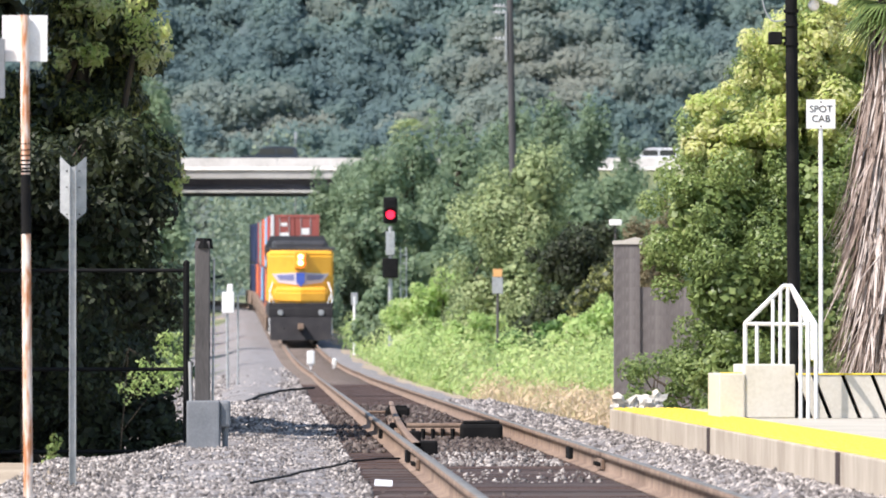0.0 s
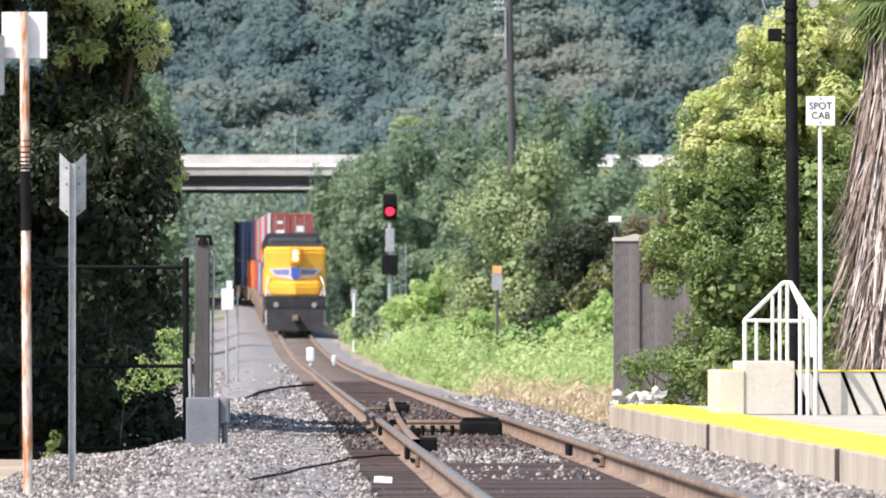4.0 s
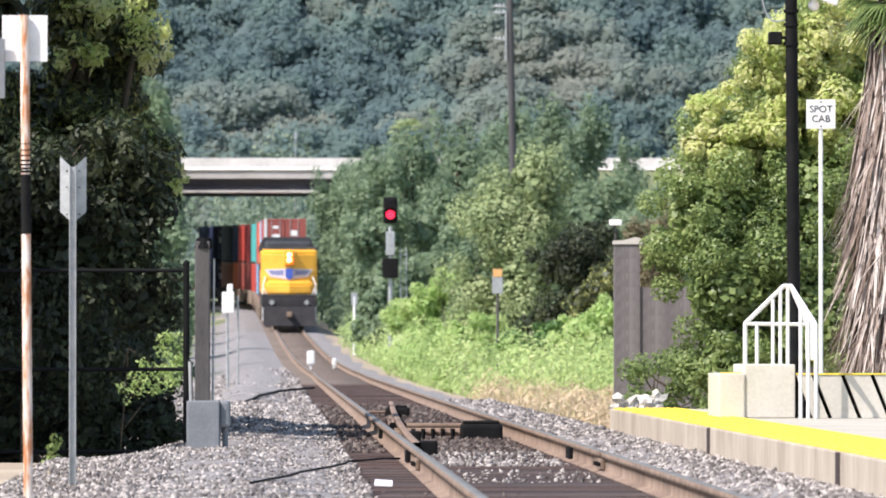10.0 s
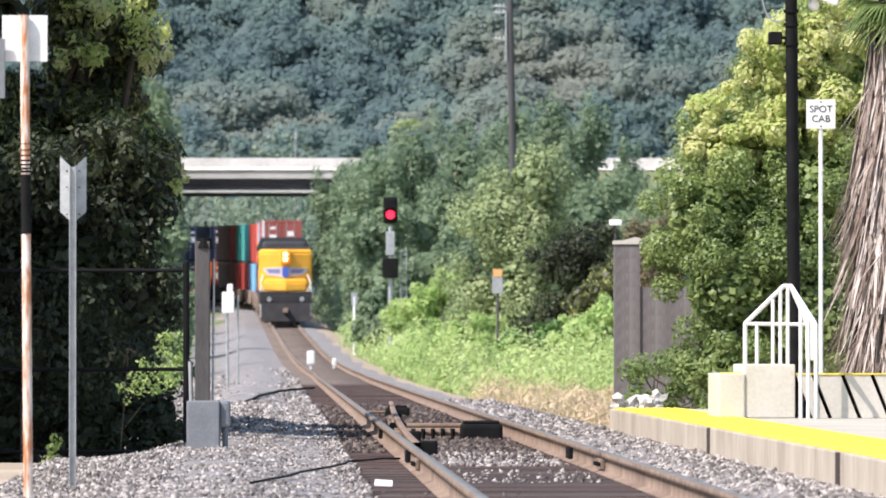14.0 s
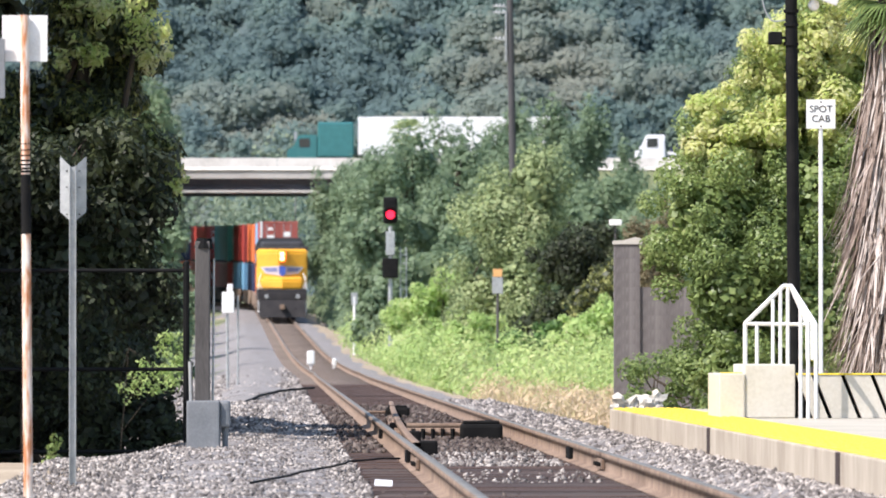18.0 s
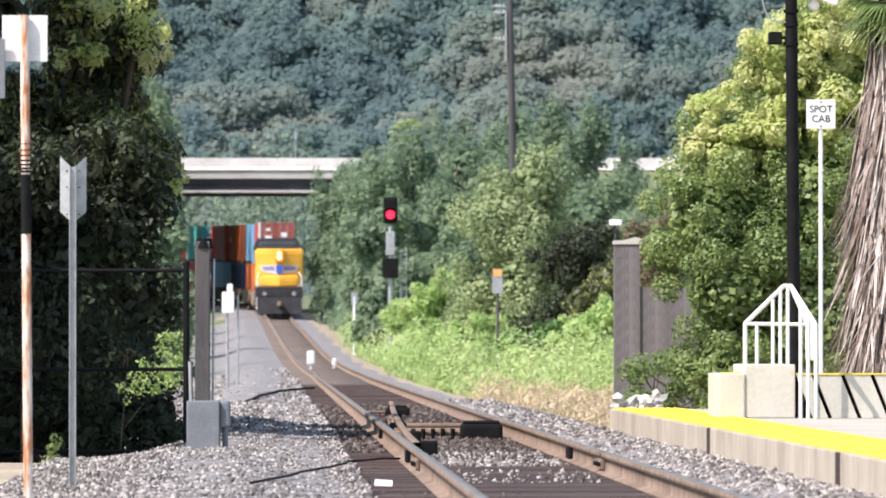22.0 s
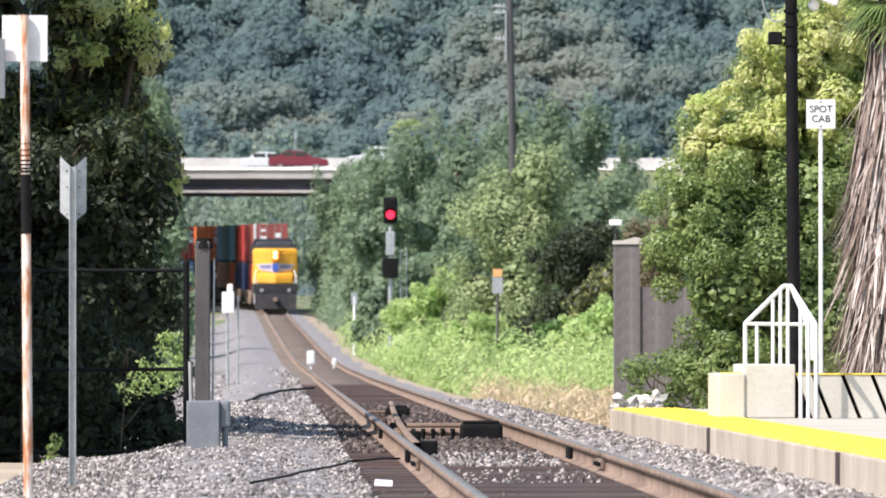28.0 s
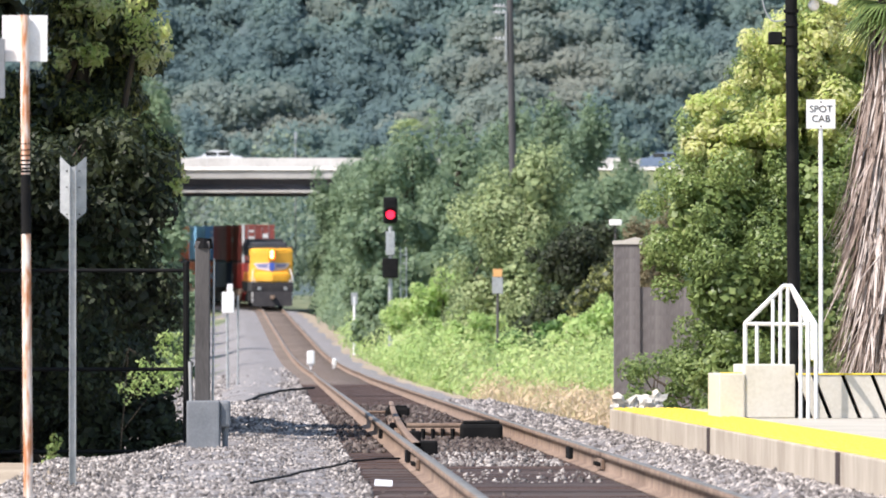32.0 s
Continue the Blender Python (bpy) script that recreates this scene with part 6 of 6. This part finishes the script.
P_MAROON = mat("maroon_car_paint", [(0.16, 0.02, 0.03), (0.24, 0.03, 0.05)], 0.25, bump=0)
P_BLUE = mat("blue_grey_car_paint", [(0.15, 0.2, 0.28), (0.22, 0.28, 0.36)], 0.25, bump=0)
P_TEAL = mat("teal_truck_paint", [(0.03, 0.14, 0.14), (0.05, 0.2, 0.2)], 0.3, bump=0)
C_BLACK = mat("black_trailer", [(0.015, 0.015, 0.025), (0.03, 0.03, 0.04)], 0.5, scale=1)
A_BURST = (mat("red_art", [(0.7, 0.14, 0.06), (0.8, 0.25, 0.12)], 0.5, scale=2, bump=0), mat("yellow_art", [(0.8, 0.5, 0.1), (0.85, 0.62, 0.25)], 0.5, scale=2, bump=0))
LANE_W, LANE_E = (534.5, 538.5), (526.5, 522.5)

# the moment at which each vehicle passes the line x = -14 m, its way (-1 west), speed and lane
TRAFFIC = []


def passes(th, t, way, v=31.0, lane=0):
    TRAFFIC.append((th, t, way, v, lane))


passes(suv(P_DARK, "dark blue sport utility car on the highway bridge"), 0.02, -1)
passes(suv(P_WHITE, "white sport utility car on the highway bridge"), 1.0, -1, lane=1)
passes(pickup(P_WHITE, "white pickup truck on the highway bridge"), 0.68, 1)
passes(sedan(P_WHITE, "white sedan on the highway bridge"), 1.56, -1)
passes(box_truck(P_WHITE, 6.5, 3.6, "white box truck on the highway"), 4.54, 1)
passes(sedan(P_WHITE, "white sedan on the highway bridge"), 7.97, -1)
passes(pickup(P_WHITE, "white pickup truck on the highway bridge"), 8.55, -1)
passes(sedan(P_DARK, "dark sedan on the highway bridge"), 8.53, 1)
passes(van(P_WHITE, "white van on the highway bridge"), 9.49, -1)
passes(sedan(P_RED, "red sedan on the highway bridge"), 11.53, 1)
passes(pickup(P_WHITE, "white pickup truck on the highway bridge"), 12.88, -1)
passes(box_truck(P_WHITE, 6.0, 0, "white flatbed truck with a wrapped load", cargo=C_TEAL), 16.47, -1)
passes(box_truck(P_WHITE, 5.0, 0, "white flatbed truck with a wrapped load", cargo=C_WHITE), 16.88, -1)
passes(sedan(P_TEAL, "dark teal sedan on the highway bridge"), 18.09, -1, lane=1)
passes(box_truck(P_TEAL, 16.2, 4.1, "teal truck with a long white trailer", trailer=True), 18.553, -1, 28.0)
passes(box_truck(P_WHITE, 3.5, 0, "white truck tractor with a short flat bed", cargo=C_NAVY), 19.08, -1)
passes(box_truck(P_WHITE, 5.5, 0, "white flatbed truck with a green-edged load", cargo=C_TEAL), 19.24, -1)
passes(suv(P_WHITE, "white sport utility car on the highway bridge"), 19.56, -1)
passes(box_truck(P_WHITE, 3.0, 0, "white truck with an empty flat bed", cargo=C_WHITE), 21.345, -1)
passes(pickup(P_WHITE, "white pickup truck on the highway bridge"), 23.11, -1)
passes(box_truck(P_WHITE, 4.0, 0, "white flatbed truck with a wrapped load", cargo=C_WHITE), 24.07, -1, lane=1)
passes(box_truck(P_DARK, 11.5, 3.9, "truck with a long black cargo box", cargo=C_BLACK), 24.35, 1)
passes(sedan(P_DARK, "dark sedan on the highway bridge"), 25.18, 1)
passes(sedan(P_WHITE, "white sedan on the highway bridge"), 28.03, 1)
passes(sedan(P_MAROON, "dark red sedan on the highway bridge"), 27.96, 1, lane=1)
passes(suv(P_WHITE, "white sport utility car on the highway bridge"), 28.33, -1)
passes(van(P_WHITE, "white van on the highway bridge"), 29.21, -1)
passes(pickup(P_WHITE, "white pickup truck on the highway bridge"), 28.685, 1)
passes(sedan(P_WHITE, "white sedan on the highway bridge"), 29.0, 1)
passes(sedan(P_WHITE, "white sedan on the highway bridge"), 29.88, -1)
passes(sedan(P_WHITE, "white sedan on the highway bridge"), 30.08, -1, lane=1)
passes(sedan(P_BLUE, "blue-grey sedan on the highway bridge"), 30.99, 1)
passes(box_truck(P_WHITE, 8.2, 3.95, "white box truck with orange painted shapes on its side", art=A_BURST), 31.47, -1, 28.0)
passes(sedan(P_WHITE, "white sedan on the highway bridge"), 31.88, -1)

# ---- ties of the track ----


def build_ties():
    bm = nb()
    box(bm, -1.3, 1.3, -0.115, 0.115, -0.18, 0.0, 0.008)
    first = part("tie", bm, M_TIE, TRACK)
    rng = np.random.default_rng(4)
    first.matrix_basis = pose(xc(36), 36, zt(36) - 0.172, 0, 0, 1.4)
    y = 36.5
    for k in range(299):
        ob = new("tie", first.data)
        ob.parent = TRACK
        ob.matrix_basis = pose(xc(y) + rng.normal() * 0.025, y, zt(y) - 0.172 + rng.normal() * 0.004, 0, rng.normal() * 0.15, 1.4 + rng.normal() * 0.3)
        y += 0.5
    cube = np.array([(a, b, c) for a in (-1.3, 1.3) for b in (-0.115, 0.115) for c in (-0.18, 0.0)])
    faces = np.array([(0, 1, 3, 2), (4, 6, 7, 5), (0, 4, 5, 1), (2, 3, 7, 6), (1, 5, 7, 3), (0, 2, 6, 4)])
    vs, fs, k = [], [], 0
    while y < 640:
        vs.append(cube + np.array((xc(y), y, zt(y) - 0.172)))
        fs.append(faces + k)
        k += 8
        y += 0.5
    # far ties use a lighter brown, the haze being in the colour
    tagged(np_part("far_ties", np.concatenate(vs), np.concatenate(fs), mat("haze_paled_timber", [(0.07, 0.055, 0.047), (0.12, 0.095, 0.08), (0.18, 0.15, 0.13)], 0.9, scale=0.5, fine=8, island=0.4), TRACK), "brown timber ties paled for haze", kind="stuff")


build_ties()

def dirt_fill():
    """Packed brown dirt between the near ties, almost level with them."""
    ys, ds = np.arange(36, 59.1, 0.35), np.linspace(-1.34, 0.69, 15)
    vs = [(xc(y) + d + 0.03 * noise.noise((y * 3, d, 2)), y, zt(y) - 0.1755 + 0.002 * noise.noise((d * 5, y * 4, 3)) - 0.03 * smooth(1.24, 1.34, -d) - 0.02 * smooth(57.5, 59, y)) for y in ys for d in ds]
    w = len(ds)
    fs = [(j * w + i, j * w + i + 1, (j + 1) * w + i + 1, (j + 1) * w + i) for j in range(len(ys) - 1) for i in range(w - 1)]
    tagged(np_part("dirt_bed", np.array(vs), fs, mat("packed_dirt", [(0.032, 0.022, 0.018), (0.055, 0.039, 0.031), (0.085, 0.064, 0.052)], 0.95, scale=1.5, fine=25, bump=0.3, dist=0.004), smooth=True), "packed dark brown dirt between the ties", "dirt", kind="structure")


dirt_fill()

# ---- what moves ----


def train_pose(y_front, length):
    """A car whose front coupler face is at y_front on the line, standing on the track."""
    a, b = y_front + length * 0.15, y_front + length * 0.85
    ya, yb = a, b
    pa, pb = Vector((xc(ya), ya, zt(ya))), Vector((xc(yb), yb, zt(yb)))
    d = (pb - pa).normalized()
    rz, rx = math.atan2(-d.x, d.y), math.asin(d.z)
    start = pa - d * (length * 0.15)
    return Matrix.Translation(start) @ Euler((rx, 0, rz)).to_matrix().to_4x4()


def motions():
    times = [0, 0.5, 1, 2, 4, 6, 8, 10, 12, 14, 16, 18, 20, 22, 24, 26, 28, 30, 31, 31.5, 32]
    speed = 5.44
    walk(LOCO, [(t, train_pose(316 + speed * t, 22.5)) for t in times])
    for k, (car, low, high) in enumerate(CARS):
        y = 316 + 23.0 + 18.8 * k
        rows = [(t, train_pose(y + speed * t, 18.0)) for t in times]
        walk(car, rows)
        walk(low, [(t, m @ pose(0, 2.9, 0.385)) for t, m in rows])
        walk(high, [(t, m @ pose(0, 2.9, 0.385 + 2.905)) for t, m in rows])
    for th, t0, way, v, lane in TRAFFIC:
        y = (LANE_W if way < 0 else LANE_E)[lane]
        turn = -90 if way < 0 else 90
        z = ROAD_Z + 0.002 + (WEST_UP if way < 0 else 0.0)
        x0 = -0.0268 * y if way < 0 else -0.0261 * y
        walk(th, [(t, pose(x0 + way * v * (t - t0), y, z, 0, 0, turn)) for t in (0, 0.25, 0.5, 1, 8, 16, 24, 31, 31.5, 31.75, 32)])



motions()
